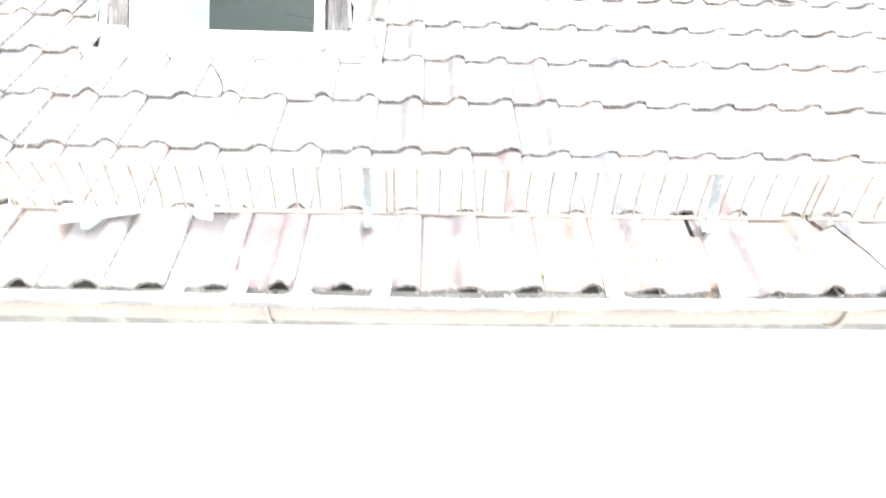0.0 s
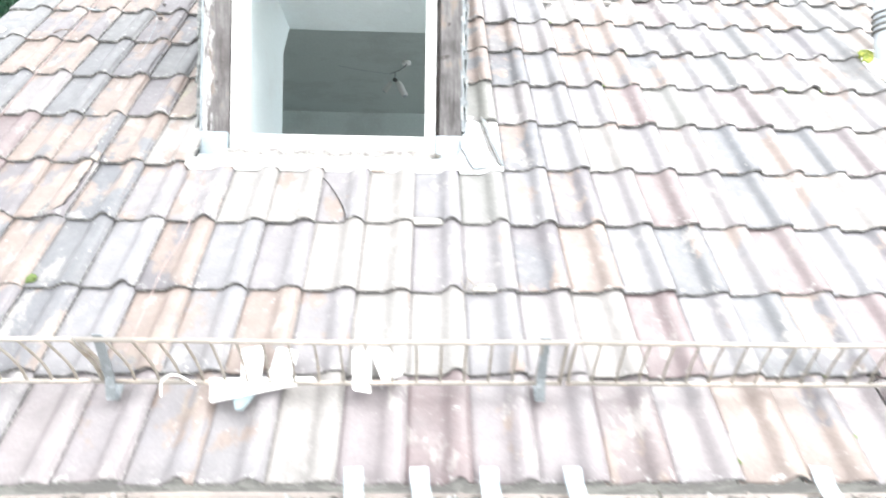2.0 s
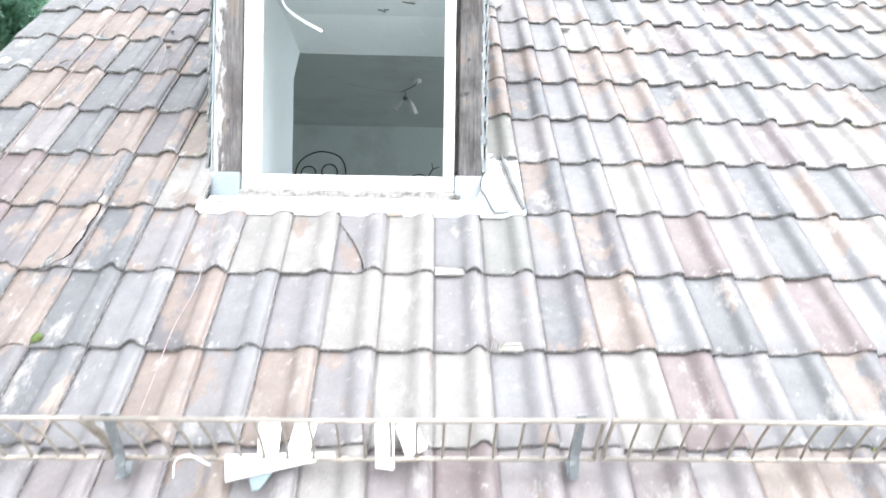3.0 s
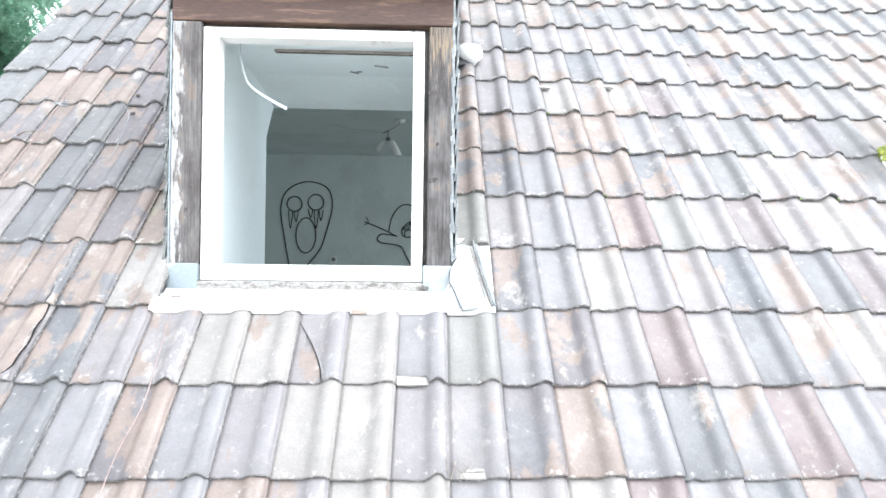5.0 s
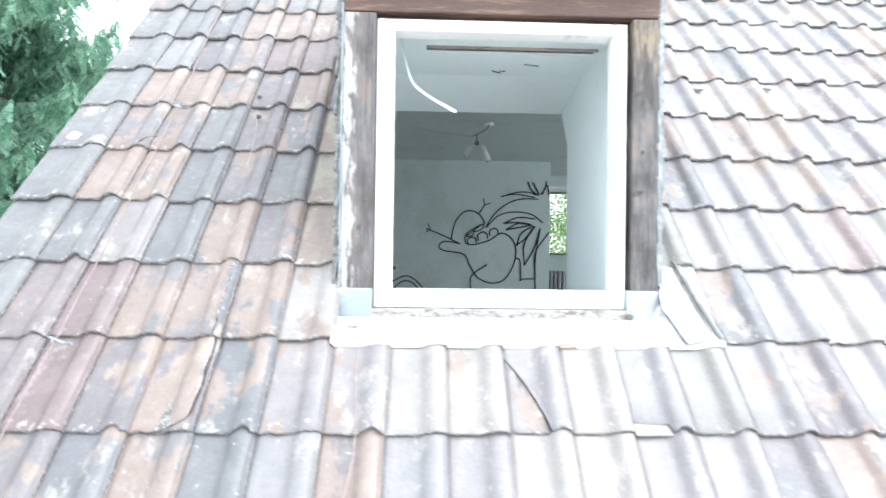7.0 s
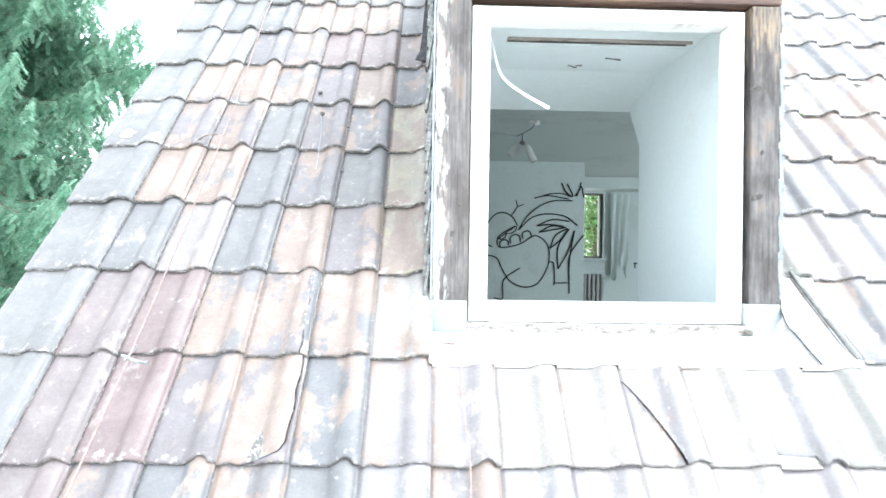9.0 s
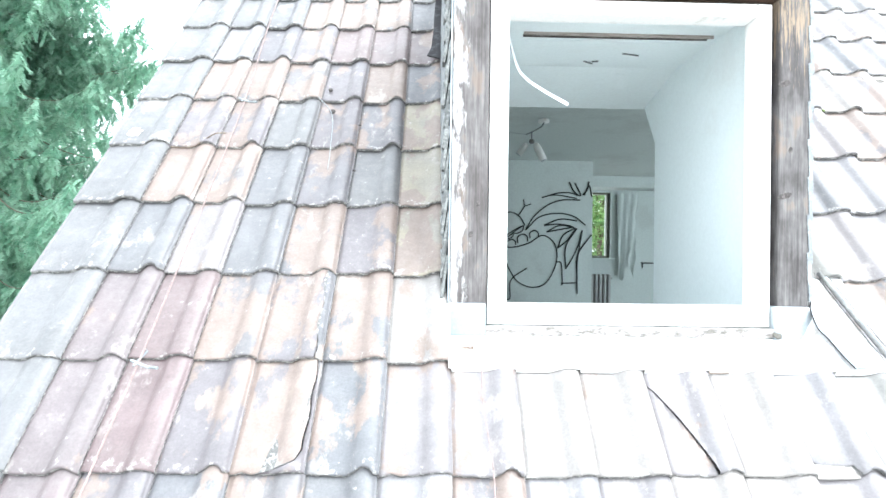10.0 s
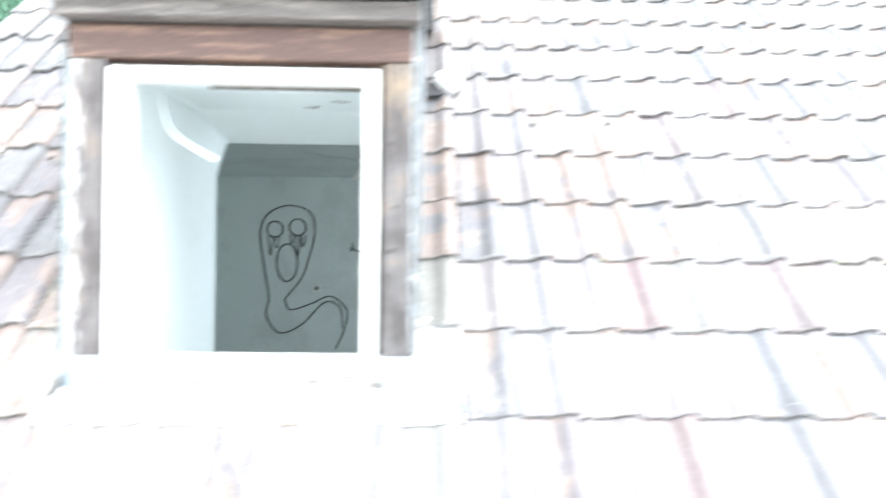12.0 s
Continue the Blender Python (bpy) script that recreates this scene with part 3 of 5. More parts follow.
for lo, hi in (((FX1 - 0.049, FZ0), (FX1, FZ1)), ((FX0 + 0.065, FZ0), (FX1 - 0.050, FZ0 + 0.068)), ((FX0 + 0.065, FZ1 - 0.044), (FX1 - 0.050, FZ1))):
    part("frame_bar", box(bmesh.new(), (lo[0], FRONT - 0.005, lo[1]), (hi[0], FRONT + 0.075, hi[1]), 0.005), WHITE_PAINT, window)
bm = box(bmesh.new(), (DL + 0.115, FRONT - 0.024, FZ0 - 0.036), (FX1 + 0.004, FRONT + 0.02, FZ0 - 0.003), 0.004)
bmesh.ops.bisect_plane(bm, geom=list(bm.verts) + list(bm.edges) + list(bm.faces), plane_co=(0, 0, FZ0 - 0.024), plane_no=(0, 0, 1))
for k in range(1, 60):
    bmesh.ops.bisect_plane(bm, geom=list(bm.verts) + list(bm.edges) + list(bm.faces), plane_co=(DL + 0.115 + k * 0.0161, 0, 0), plane_no=(1, 0, 0))
for vert in bm.verts:  # crumbling lower edge
    if vert.co.z < FZ0 - 0.02 and vert.co.y < FRONT:
        vert.co += Vector((0, 0.006, 0.008)) * noise.noise(Vector((vert.co.x * 70, 0, 3)))
part("sill", bm, DIRTY_PAINT, dormer, "peeling white window sill")
PROFILE = [(-0.014, -0.007), (0.0, -0.005), (0.005, -0.0015), (0.012, 0.0), (0.03, -0.0015), (0.055, -0.002), (0.075, -0.0015), (0.092, -0.0005), (0.106, 0.002), (0.115, 0.0068), (0.125, 0.0150), (0.135, 0.0220), (0.146, 0.0262), (0.158, 0.0275), (0.171, 0.0266), (0.182, 0.0230), (0.191, 0.0155), (0.1965, 0.0015)]


def rise(u):
    """Height of the tile's profile at u across the roof."""
    x = u % WIDE
    for (a, p), (b, q) in zip(PROFILE, PROFILE[1:]):
        if a <= x <= b:
            return p + (q - p) * (x - a) / (b - a)
    return 0.0


def dressed(u):
    """Height of the apron over the tiles: it follows each roll and stands off its steep side."""
    x = u % WIDE
    return 0.0235 if 0.180 < x < 0.1965 else max(0.0, rise(u))


# apron: sheet dressed over the rolls at its lower edge
bm = bmesh.new()
us = [u for u in (k * WIDE + x for k in range(-1, 8) for x in (0.0, 0.02, 0.05, 0.08, 0.10, 0.108, 0.115, 0.125, 0.135, 0.146, 0.158, 0.171, 0.1805, 0.187, 0.1955)) if DL - 0.012 <= u <= DL + 1.385]
lines = []
for v, up in ((-0.026, -0.0125), (-0.026, -0.009), (-0.012, -0.004)):
    lines.append([bm.verts.new(on_roof(u, v + 0.0015 * noise.noise(Vector((u * 9, v, 0))), 0.95 * dressed(u) + up)) for u in us])
for s in (0.25, 0.5, 0.75, 1.0, 1.2):
    line = []
    for u in us:
        y, z = -0.012 + min(s, 1.0) * (FRONT - 0.03), Z0 + 0.002 + 0.046 * min(s, 1.0)
        if s > 1:
            y, z = FRONT - 0.020, Z0 + 0.066 + 0.004 * noise.noise(Vector((u * 6, 0, 1)))
        flat = Vector((u, y, z + {0.25: 1.35, 0.5: 0.65, 0.75: 0.25}.get(s, 0.0) * dressed(u) + 0.003 * noise.noise(Vector((u * 7, s * 5, 3)))))
        q = min(1.0, max(0.0, (u - DR + 0.02) / 0.05))
        line.append(bm.verts.new(flat.lerp(on_roof(u, -0.012 + s * 0.33, 0.004 * (1 - s) + 0.003 * noise.noise(Vector((u * 12, s * 4, 8)))), q)))
    lines.append(line)
for a, b in zip(lines, lines[1:]):
    for k in range(len(us) - 1):
        bm.faces.new((a[k], a[k + 1], b[k + 1], b[k]))
part("apron_flashing", bm, LEAD, dormer, "pale lead apron dressed over the tiles", True)
part("patch", box(bmesh.new(), (0.795, -0.027, -0.009), (0.858, -0.006, -0.003), 0.002, ROOF), TAN_WOOD, dormer, "small beige patch on the apron's edge")
# lead shoes round the feet of the posts, edge strips beside them
for x0, x1 in ((DL - 0.014, DL + 0.117), (DR - 0.117, DR + 0.012)):
    part("lead_shoe", box(bmesh.new(), (x0, FRONT - 0.024, Z0 + 0.06), (x1, FRONT + 0.09, Z0 + 0.172), 0.008), ZINC, dormer, "pale zinc shoe round the post's foot")
for x, z, w in ((1.118, 0.925, 0.024), (1.122, 0.545, 0.026), (1.14, 0.70, 0.008), (0.085, 0.50, 0.007), (0.062, 0.40, 0.008)):
    bm = bmesh.new()
    bmesh.ops.create_uvsphere(bm, u_segments=12, v_segments=6, radius=1.0)
    for v in bm.verts:
        v.co = Vector((x + v.co.x * w, FRONT - 0.0148 + v.co.y * 0.0009, Z0 + z + v.co.z * 0.011 + 0.25 * v.co.x * w))
    part("knot", bm, KNOT_WOOD, dormer, "dark knot in the post", True)
# small slates of the cheek overlap the post's outer edge
for k in range(9):
    bm = box(bmesh.new(), (0.0, 0.0, 0.0), (0.012, 0.06, 0.165), 0.002, Matrix.Translation((DR + 0.0065, FRONT - 0.018, Z0 + 0.19 + k * 0.128)) @ pose(0, 0, 0, 0, -3.5, 0))
    part("edge_slate", bm, SLATE, dormer, "dark slate overlapping the post's edge")
for k in range(15):
    bm = box(bmesh.new(), (-0.005, 0.0, -0.15), (0.005, 0.05, 0.0), 0.002, Matrix.Translation((DL - 0.013 - 0.002 * math.sin(k * 2.3), FRONT - 0.012 + 0.004 * math.sin(k * 1.7), Z0 + 0.33 + k * 0.072)) @ pose(0, 0, 0, 0, 7.5 + 2 * math.sin(k * 3.1), 0))
    part("edge_slate", bm, PALE_SLATE, dormer, "grey-green slate of the cheek seen on edge")
part("edge_strip", box(bmesh.new(), (DL - 0.012, FRONT - 0.018, Z0 + 0.174), (DL - 0.006, FRONT + 0.05, Z0 + 1.25), 0.002), ZINC, dormer, "pale zinc edge strip")
bm = bmesh.new()
torn = [(1.252, 0.33), (1.236, 0.26), (1.205, 0.20), (1.198, 0.13), (1.214, 0.09), (1.232, 0.03), (1.25, -0.015), (1.345, 0.0), (1.322, 0.10), (1.296, 0.22), (1.275, 0.335)]
for h0 in (0.010, 0.0135):
    bm.faces.new([bm.verts.new(on_roof(u, v, h0 + 0.003 * noise.noise(Vector((u * 20, v * 20, 0))))) for u, v in torn])
bm.verts.ensure_lookup_table()
k = len(torn)
for q in range(k):
    bm.faces.new((bm.verts[q], bm.verts[(q + 1) % k], bm.verts[k + (q + 1) % k], bm.verts[k + q]))
bmesh.ops.recalc_face_normals(bm, faces=bm.faces)
part("soaker", bm, ZINC, dormer, "pale bluish torn zinc soaker beside the post")
part("soaker_edge", tube(bmesh.new(), smooth_line([on_roof(u, v, 0.012) for u, v in torn[1:7]], 4), 0.0024, 5), BLACK_FELT, dormer, "dark torn edge of the soaker")
# folded ribs in the corner beside the window
# the zinc line draws the highlight along the dark fold
for shift, thick, metal in ((-0.019, 0.0015, OLD_WOOD), (0.0, 0.007, DARK), (0.012, 0.004, ZINC), (0.022, 0.002, DARK)):
    u0, u1 = 1.306 + shift, 1.372 + shift
    part("rib", tube(bmesh.new(), smooth_line([on_roof(u0, 0.36, 0.012), on_roof(u0 * 0.62 + u1 * 0.38, 0.20, 0.016), on_roof(u0 * 0.3 + u1 * 0.7, 0.09, 0.018), on_roof(u1, 0.0, 0.018)], 5), thick, 6), metal, dormer, "folded rib of the soaker, dark lines and painted highlight", True)
# cheeks outside, with small slates
for side, x in ((-1, DL), (1, DR)):
    bm = prism(bmesh.new(), [(FRONT + 0.0, Z0 + 0.16), (1.75, Z0 + 2.05), (1.75, Z0 + 2.04), (FRONT, Z0 + 1.43)], x - 0.012 if side < 0 else x + 0.006, x - 0.006 if side < 0 else x + 0.012)
    cheek = part("cheek", bm, DARK, dormer, "dormer cheek hung with small grey slates")
    for j in range(11):
        z = Z0 + 0.20 + j * 0.115
        y = FRONT + 0.01
        while y < (z - Z0 + 0.02) * CO / SI + 0.12 and y < 1.6:
            bm = box(bmesh.new(), (-0.004, 0, 0), (0.004, 0.135, 0.15), 0.0, Matrix.Translation((x + side * 0.020, y, z)) @ pose(0, 0, 0, 0, side * 5, 0))
            part("slate", bm, SLATE, cheek)
            y += 0.14

# ---- gutter ----
gutter = thing("gutter", "old half-round eaves gutter, weathered beige metal", "gutter", at=(0, 0, 0))
GY, GZ, GR = -0.940, Z0 - 1.059, 0.068
bm = bmesh.new()
xs = [VERGE - 0.02 + k * 0.16 for k in range(51)]
rings = []
for x in xs:
    sag = 0.006 * math.sin(x * 2.6) + 0.004 * noise.noise(Vector((x * 1.7, 0, 0)))
    ring = []
    for r, rev in ((GR, False), (GR - 0.003, True)):
        angs = [math.pi * (1 + k / 12) for k in range(13)]
        for a in (angs[::-1] if rev else angs):
            ring.append(bm.verts.new((x, GY + r * math.cos(a), GZ + sag + r * math.sin(a))))
    rings.append(ring)
for a, b in zip(rings, rings[1:]):
    k = len(a)
    for i in range(k):
        bm.faces.new((a[i], a[(i + 1) % k], b[(i + 1) % k], b[i]))
bmesh.ops.recalc_face_normals(bm, faces=bm.faces)
part("trough", bm, GUTTER_METAL, gutter, smooth=True)
bm = bmesh.new()
tube(bm, [(x, GY - GR - 0.004, GZ + 0.006 * math.sin(x * 2.6) + 0.004 * noise.noise(Vector((x * 1.7, 0, 0)))) for x in xs], 0.011, 8)
part("bead", bm, LEAD, gutter, "pale rolled bead along the rim", True)

# thin dark rod draws the shadow line that the bead throws on the trough
part("seam", tube(bmesh.new(), [(x, GY - GR - 0.004, GZ - 0.016 + 0.006 * math.sin(x * 2.6) + 0.004 * noise.noise(Vector((x * 1.7, 0, 0)))) for x in xs], 0.0075, 6), DARK, gutter, "dark line drawn as the shadow under the bead", True)

# ---- snow guard ----
LOW, HIGH = (-0.708, Z0 - 0.786), (-0.802, Z0 - 0.643)
SECTIONS = ((VERGE - 0.0, 0.02), (0.03, 1.475), (1.49, 2.93), (2.945, 4.4), (4.415, 5.87))
for a, b in SECTIONS:
    guard = thing("snow_guard", "beige coated steel snow guard grid above the eaves", "snow guard", "snow guards along the eaves", at=(0, 0, 0))
    part("rail", tube(bmesh.new(), [(a, *HIGH), ((a + b) / 2, HIGH[0] - 0.004, HIGH[1] - 0.004), (b, *HIGH)], 0.0072, 8), PALE_RAIL, guard, smooth=True)
    part("rail", tube(bmesh.new(), [(a, *LOW), ((a + b) / 2, LOW[0], LOW[1] - 0.003), (b, *LOW)], 0.0072, 8), PALE_RAIL, guard, smooth=True)
    count = round((b - a) / 0.0772)
    for k in range(count + 1):
        x = a + 0.006 + (b - a - 0.012) * k / count
        lean = 0.045 * min(1.0, max(0.0, (0.55 - x) / 0.4))  # the bars over the left part are bent sideways
        line = smooth_line([(x + lean, *LOW), (x + 0.75 * lean + random.uniform(-0.002, 0.002), LOW[0] * 0.6 + HIGH[0] * 0.4 + 0.004, LOW[1] * 0.6 + HIGH[1] * 0.4 + 0.004), (x, *HIGH)], 4)
        part("bar", tube(bmesh.new(), line, 0.0062 if k in (0, count) else 0.0042, 6), RAIL_PAINT, guard, smooth=True)
for x in (-1.2, 0.09, 1.405, 2.585, 3.75, 4.95):
    bracket = thing("guard_bracket", "galvanised steel bracket holding the snow guard", "bracket", "brackets of the snow guard", at=(0, 0, 0))
    bm = bmesh.new()
    pts = [(HIGH[0] + 0.004, HIGH[1] + 0.012), (LOW[0] - 0.024, LOW[1] + 0.02), (-0.722, Z0 - 0.838), (-0.704, Z0 - 0.842), (-0.672, Z0 - 0.79)]
    for (y0, z0), (y1, z1) in zip(pts, pts[1:]):
        d = Vector((0, y1 - y0, z1 - z0))
        m = Matrix.Translation((x, y0, z0)) @ Vector((0, 1, 0)).rotation_difference(d.normalized()).to_matrix().to_4x4()
        box(bm, (-0.014, -0.002, -0.0025), (0.014, d.length + 0.002, 0.0025), 0.0, m)
    part("strap", bm, GALVANISED, bracket)

# ---- spruces ----
def twig_arrays(length, count):
    """A flat spruce twig: needles to both sides of a stem, a few above."""
    verts, faces = [], []
    rng = random.Random(5)
    for k in range(count):
        base = Vector((0, length * (k + 0.3) / count, 0))
        full = math.sin(math.pi * min(1.0, 0.25 + 0.75 * k / count)) ** 0.5
        half = 0.55 * length / count
        for side in (-1, 1):
            i = len(verts)
            verts += [base - Vector((0, half, 0)), base + Vector((0, half, 0)), base + Vector((side * length * 0.25 * full, length * 0.10, rng.uniform(-0.05, 0.05) * length))]
            faces.append((i, i + 1, i + 2))
        if k % 2:
            i = len(verts)
            verts += [base - Vector((half * 0.6, 0, 0)), base + Vector((half * 0.6, 0, 0)), base + Vector((0, length * 0.12, length * 0.12))]
            faces.append((i, i + 1, i + 2))
    return np.array([list(v) for v in verts]), np.array(faces)


def spruce_meshes(height, reach, seed, coarse):
    rng = random.Random(seed)
    tv, tf = twig_arrays(0.18 * coarse, 6)
    mats, limbs = [], bmesh.new()
    z = 1.5
    while z < height - 0.5:
        thin = coarse if 2.6 < z < 9.5 else max(coarse, 2.0)  # the low and the topmost limbs are barer
        span = reach * (1 - z / height) ** 0.7 + 0.25
        for k in range(10 if coarse < 1.2 else 7):
            a = rng.uniform(0, 2 * math.pi)
            ln = span * rng.uniform(0.55, 1.15)
            n = max(4, int(ln / 0.062 / thin))
            out_dir, across = Vector((math.cos(a), math.sin(a), 0)), Vector((-math.sin(a), math.cos(a), 0))
            sway = rng.uniform(-0.15, 0.15)
            pts = [out_dir * ln * i / n + across * sway * ln * (i / n) ** 2 + Vector((0, 0, z - ln * 0.30 * math.sin(i / n * 2.5))) for i in range(n + 1)]
            tube(limbs, pts, [0.012 * (1 - 0.85 * i / n) for i in range(n + 1)], 4)
            for i in range(1, n + 1):
                if i / n < 0.12:
                    continue
                # a hanging branchlet, set with twigs left and right
                drop = (rng.uniform(0.15, 0.8) + 0.35 * rng.random() ** 3) * (0.45 + 0.55 * (1 - i / n))
                lean = across * rng.uniform(-0.25, 0.25) + out_dir * rng.uniform(0.0, 0.25)
                plane = (across * rng.uniform(-1, 1) + out_dir * rng.uniform(0.2, 1)).normalized()
                steps = max(4, int(drop / 0.038 / thin))
                for q in range(steps):
                    s = q / steps
                    place = pts[i] + lean * drop * s - Vector((0, 0, drop * s))
                    side = 1 if q % 2 else -1
                    d = (plane * side * rng.uniform(0.3, 0.75) + Vector((rng.uniform(-0.25, 0.25), rng.uniform(-0.25, 0.25), -rng.uniform(0.5, 1.0)))).normalized()
                    turn = d.to_track_quat("Y", "Z").to_matrix() @ Matrix.Rotation(rng.uniform(-0.7, 0.7), 3, "Y")
                    mats.append((place, turn, (thin / coarse) ** 0.7 * rng.uniform(0.75, 1.25)))
        z += rng.uniform(0.36, 0.60)
    V = np.concatenate([(tv * s) @ np.array(r).T + np.array(p) for p, r, s in mats])
    F = np.concatenate([tf + i * len(tv) for i in range(len(mats))])
    me = bpy.data.meshes.new("crown")
    me.from_pydata(V.tolist(), [], F.tolist())
    me.materials.append(NEEDLE)
    return me, limbs


def spruce(height, reach, seed, coarse=1.0):
    tree = thing("spruce", "tall green spruce with drooping branches beside the house", "tree", "spruces beside the house")
    bm = bmesh.new()
    tube(bm, [(0.03 * math.sin(k), 0.03 * math.cos(k * 1.7), height * k / 10) for k in range(11)], [0.2 * (1 - 0.095 * k) for k in range(11)], 10)
    part("trunk", bm, BARK, tree, smooth=True)
    crown, limbs = spruce_meshes(height, reach, seed, coarse)
    tagged(part("branchwork", limbs, BARK, tree), kind="stuff")
    c = new("crown", crown)
    c.parent = tree
    return tree


first = spruce(15.5, 3.3, 3)
first.matrix_basis = pose(-6.3, 5.7, 0, 0, 0, 75)
behind = spruce(15.0, 3.3, 14, 1.75)
behind.matrix_basis = pose(-9.0, 9.6, 0, 0, 0, 130)
copy_thing(behind, pose(-13.5, 8.0, 0, 0, 0, 60))


def birch(x, y, seed):
    """A light broad-leaved tree: forked limbs, loose crown of small leaves."""
    rng = random.Random(seed)
    tree = thing("birch", "light green broad-leaved tree behind the house", "tree", at=(x, y, 0))
    part("trunk", tube(bmesh.new(), [(0.1 * math.sin(k), 0.1 * math.cos(2 * k), 0.9 * k) for k in range(10)], [0.16 * (1 - 0.09 * k) for k in range(10)], 8), BARK, tree, smooth=True)
    verts, faces, limbs = [], [], bmesh.new()
    for k in range(34):
        z = rng.uniform(2.0, 8.0)
        a, ln = rng.uniform(0, 6.28), rng.uniform(1.2, 2.6) * (1 - 0.06 * abs(z - 4.5))
        tip = Vector((math.cos(a) * ln, math.sin(a) * ln, z + rng.uniform(0.2, 1.0)))
        pts = smooth_line([Vector((0, 0, z)), Vector((0, 0, z)).lerp(tip, 0.5) + Vector((0, 0, 0.25)), tip], 5)
        tube(limbs, pts, [0.03 * (1 - 0.08 * q) for q in range(len(pts))], 5)
        for q in range(260):
            c = rng.choice(pts) + Vector((rng.gauss(0, 0.3), rng.gauss(0, 0.3), rng.gauss(-0.05, 0.3)))
            m = Euler((rng.uniform(-0.9, 0.9), rng.uniform(-0.9, 0.9), rng.uniform(0, 6.28))).to_matrix() * rng.uniform(0.05, 0.095)
            i = len(verts)
            verts += [c + m @ Vector(p) for p in ((-1, 0, 0), (0, -0.55, 0.1), (1, 0, -0.1), (0, 0.55, 0.1))]
            faces += [(i, i + 1, i + 2, i + 3)]
    tagged(part("branchwork", limbs, BARK, tree), kind="stuff")
    me = bpy.data.meshes.new("crown")
    me.from_pydata([tuple(v) for v in verts], [], faces)
    me.materials.append(LEAF)
    new("crown", me).parent = tree


birch(5.7, 16.5, 4)
birch(7.4, 21.5, 9)
birch(4.6, 20.0, 15)


# ---- inside the attic: wall drawings, lamp, radiator, rear window ----
WALL_Y = PART_Y - 0.003


def stroke(drawing, ctrl, wide=0.008, y=WALL_Y):
    part("stroke", tube(bmesh.new(), [(p[0], y, Z0 + p[1]) for p in smooth_line([(a, b, 0) for a, b in ctrl])], wide, 5), INK, drawing)


def ring(drawing, x, z, rx, rz, wide=0.008):
    part("ring", tube(bmesh.new(), [(x + rx * math.cos(a), WALL_Y, Z0 + z + rz * math.sin(a)) for a in (2 * math.pi * k / 24 for k in range(25))], wide, 5), INK, drawing)


drawing = thing("wall_drawing", "black painted outline of a bulb with rings", "wall drawing", "drawings on the partition wall")  # long-necked bulb with rings and drips
stroke(drawing, [(-0.46, -0.014), (-0.268, 0.23), (-0.187, 0.444), (-0.106, 0.8), (-0.176, 1.034), (-0.44, 1.106), (-0.683, 0.984), (-0.754, 0.74), (-0.693, 0.322), (-0.642, 0.007), (-0.673, -0.207), (-0.511, -0.411), (-0.248, -0.309), (0.016, -0.045), (0.198, -0.106), (0.238, -0.351)])
stroke(drawing, [(-0.46, -0.014), (-0.389, -0.136), (-0.146, -0.065), (0.087, 0.026), (0.279, -0.137), (0.259, -0.351), (0.157, -0.595)])
ring(drawing, -0.582, 0.821, 0.095, 0.095)
ring(drawing, -0.313, 0.846, 0.10, 0.10)
ring(drawing, -0.435, 0.424, 0.125, 0.225)
for x, top, low in ((-0.632, 0.74, 0.515), (-0.561, 0.729, 0.596), (-0.379, 0.76, 0.647), (-0.308, 0.739, 0.515), (-0.247, 0.749, 0.616)):
    stroke(drawing, [(x - 0.025, top), (x - 0.02, (top + low) / 2), (x, low), (x + 0.02, (top + low) / 2), (x + 0.025, top)], 0.006)

drawing = thing("wall_drawing", "black painted pear-shaped outline with a fan of strokes", "wall drawing", "drawings on the partition wall")  # pear-shaped outline with a fan of strokes
stroke(drawing, [(0.714, 0.433), (0.53, 0.454), (0.468, 0.392), (0.529, 0.341), (0.765, 0.299), (0.847, 0.156), (0.949, 0.012), (1.124, -0.05), (1.288, 0.011), (1.402, 0.247), (1.382, 0.462), (1.239, 0.565), (1.074, 0.473), (0.899, 0.422), (0.797, 0.433), (0.787, 0.525), (0.859, 0.596), (0.982, 0.668)])
stroke(drawing, [(0.612, 0.484), (0.653, 0.669), (0.746, 0.802), (0.859, 0.832), (0.962, 0.781), (1.023, 0.678)])
stroke(drawing, [(0.304, 0.608), (0.509, 0.526), (0.725, 0.423)])
stroke(drawing, [(0.325, 0.669), (0.355, 0.598), (0.304, 0.567)], 0.006)
stroke(drawing, [(0.952, 0.801), (1.024, 0.914)])
stroke(drawing, [(1.004, 0.985), (1.024, 0.914), (1.096, 0.934)], 0.006)
# brow and crest
stroke(drawing, [(1.222, 1.009), (1.411, 1.066), (1.568, 1.069), (1.648, 1.039)])
stroke(drawing, [(1.222, 1.013), (1.389, 1.043), (1.637, 1.007)])
stroke(drawing, [(1.032, 0.624), (1.124, 0.777), (1.279, 0.914), (1.457, 0.984), (1.677, 0.988)])
stroke(drawing, [(1.041, 0.631), (1.191, 0.778), (1.392, 0.826), (1.595, 0.797), (1.742, 0.694)])
stroke(drawing, [(1.545, 1.20), (1.602, 1.087), (1.681, 1.044), (1.612, 1.19)], 0.009)
stroke(drawing, [(1.705, 1.045), (1.759, 1.113), (1.778, 1.21)], 0.009)
stroke(drawing, [(1.726, 1.045), (1.781, 1.158), (1.815, 1.03)], 0.009)
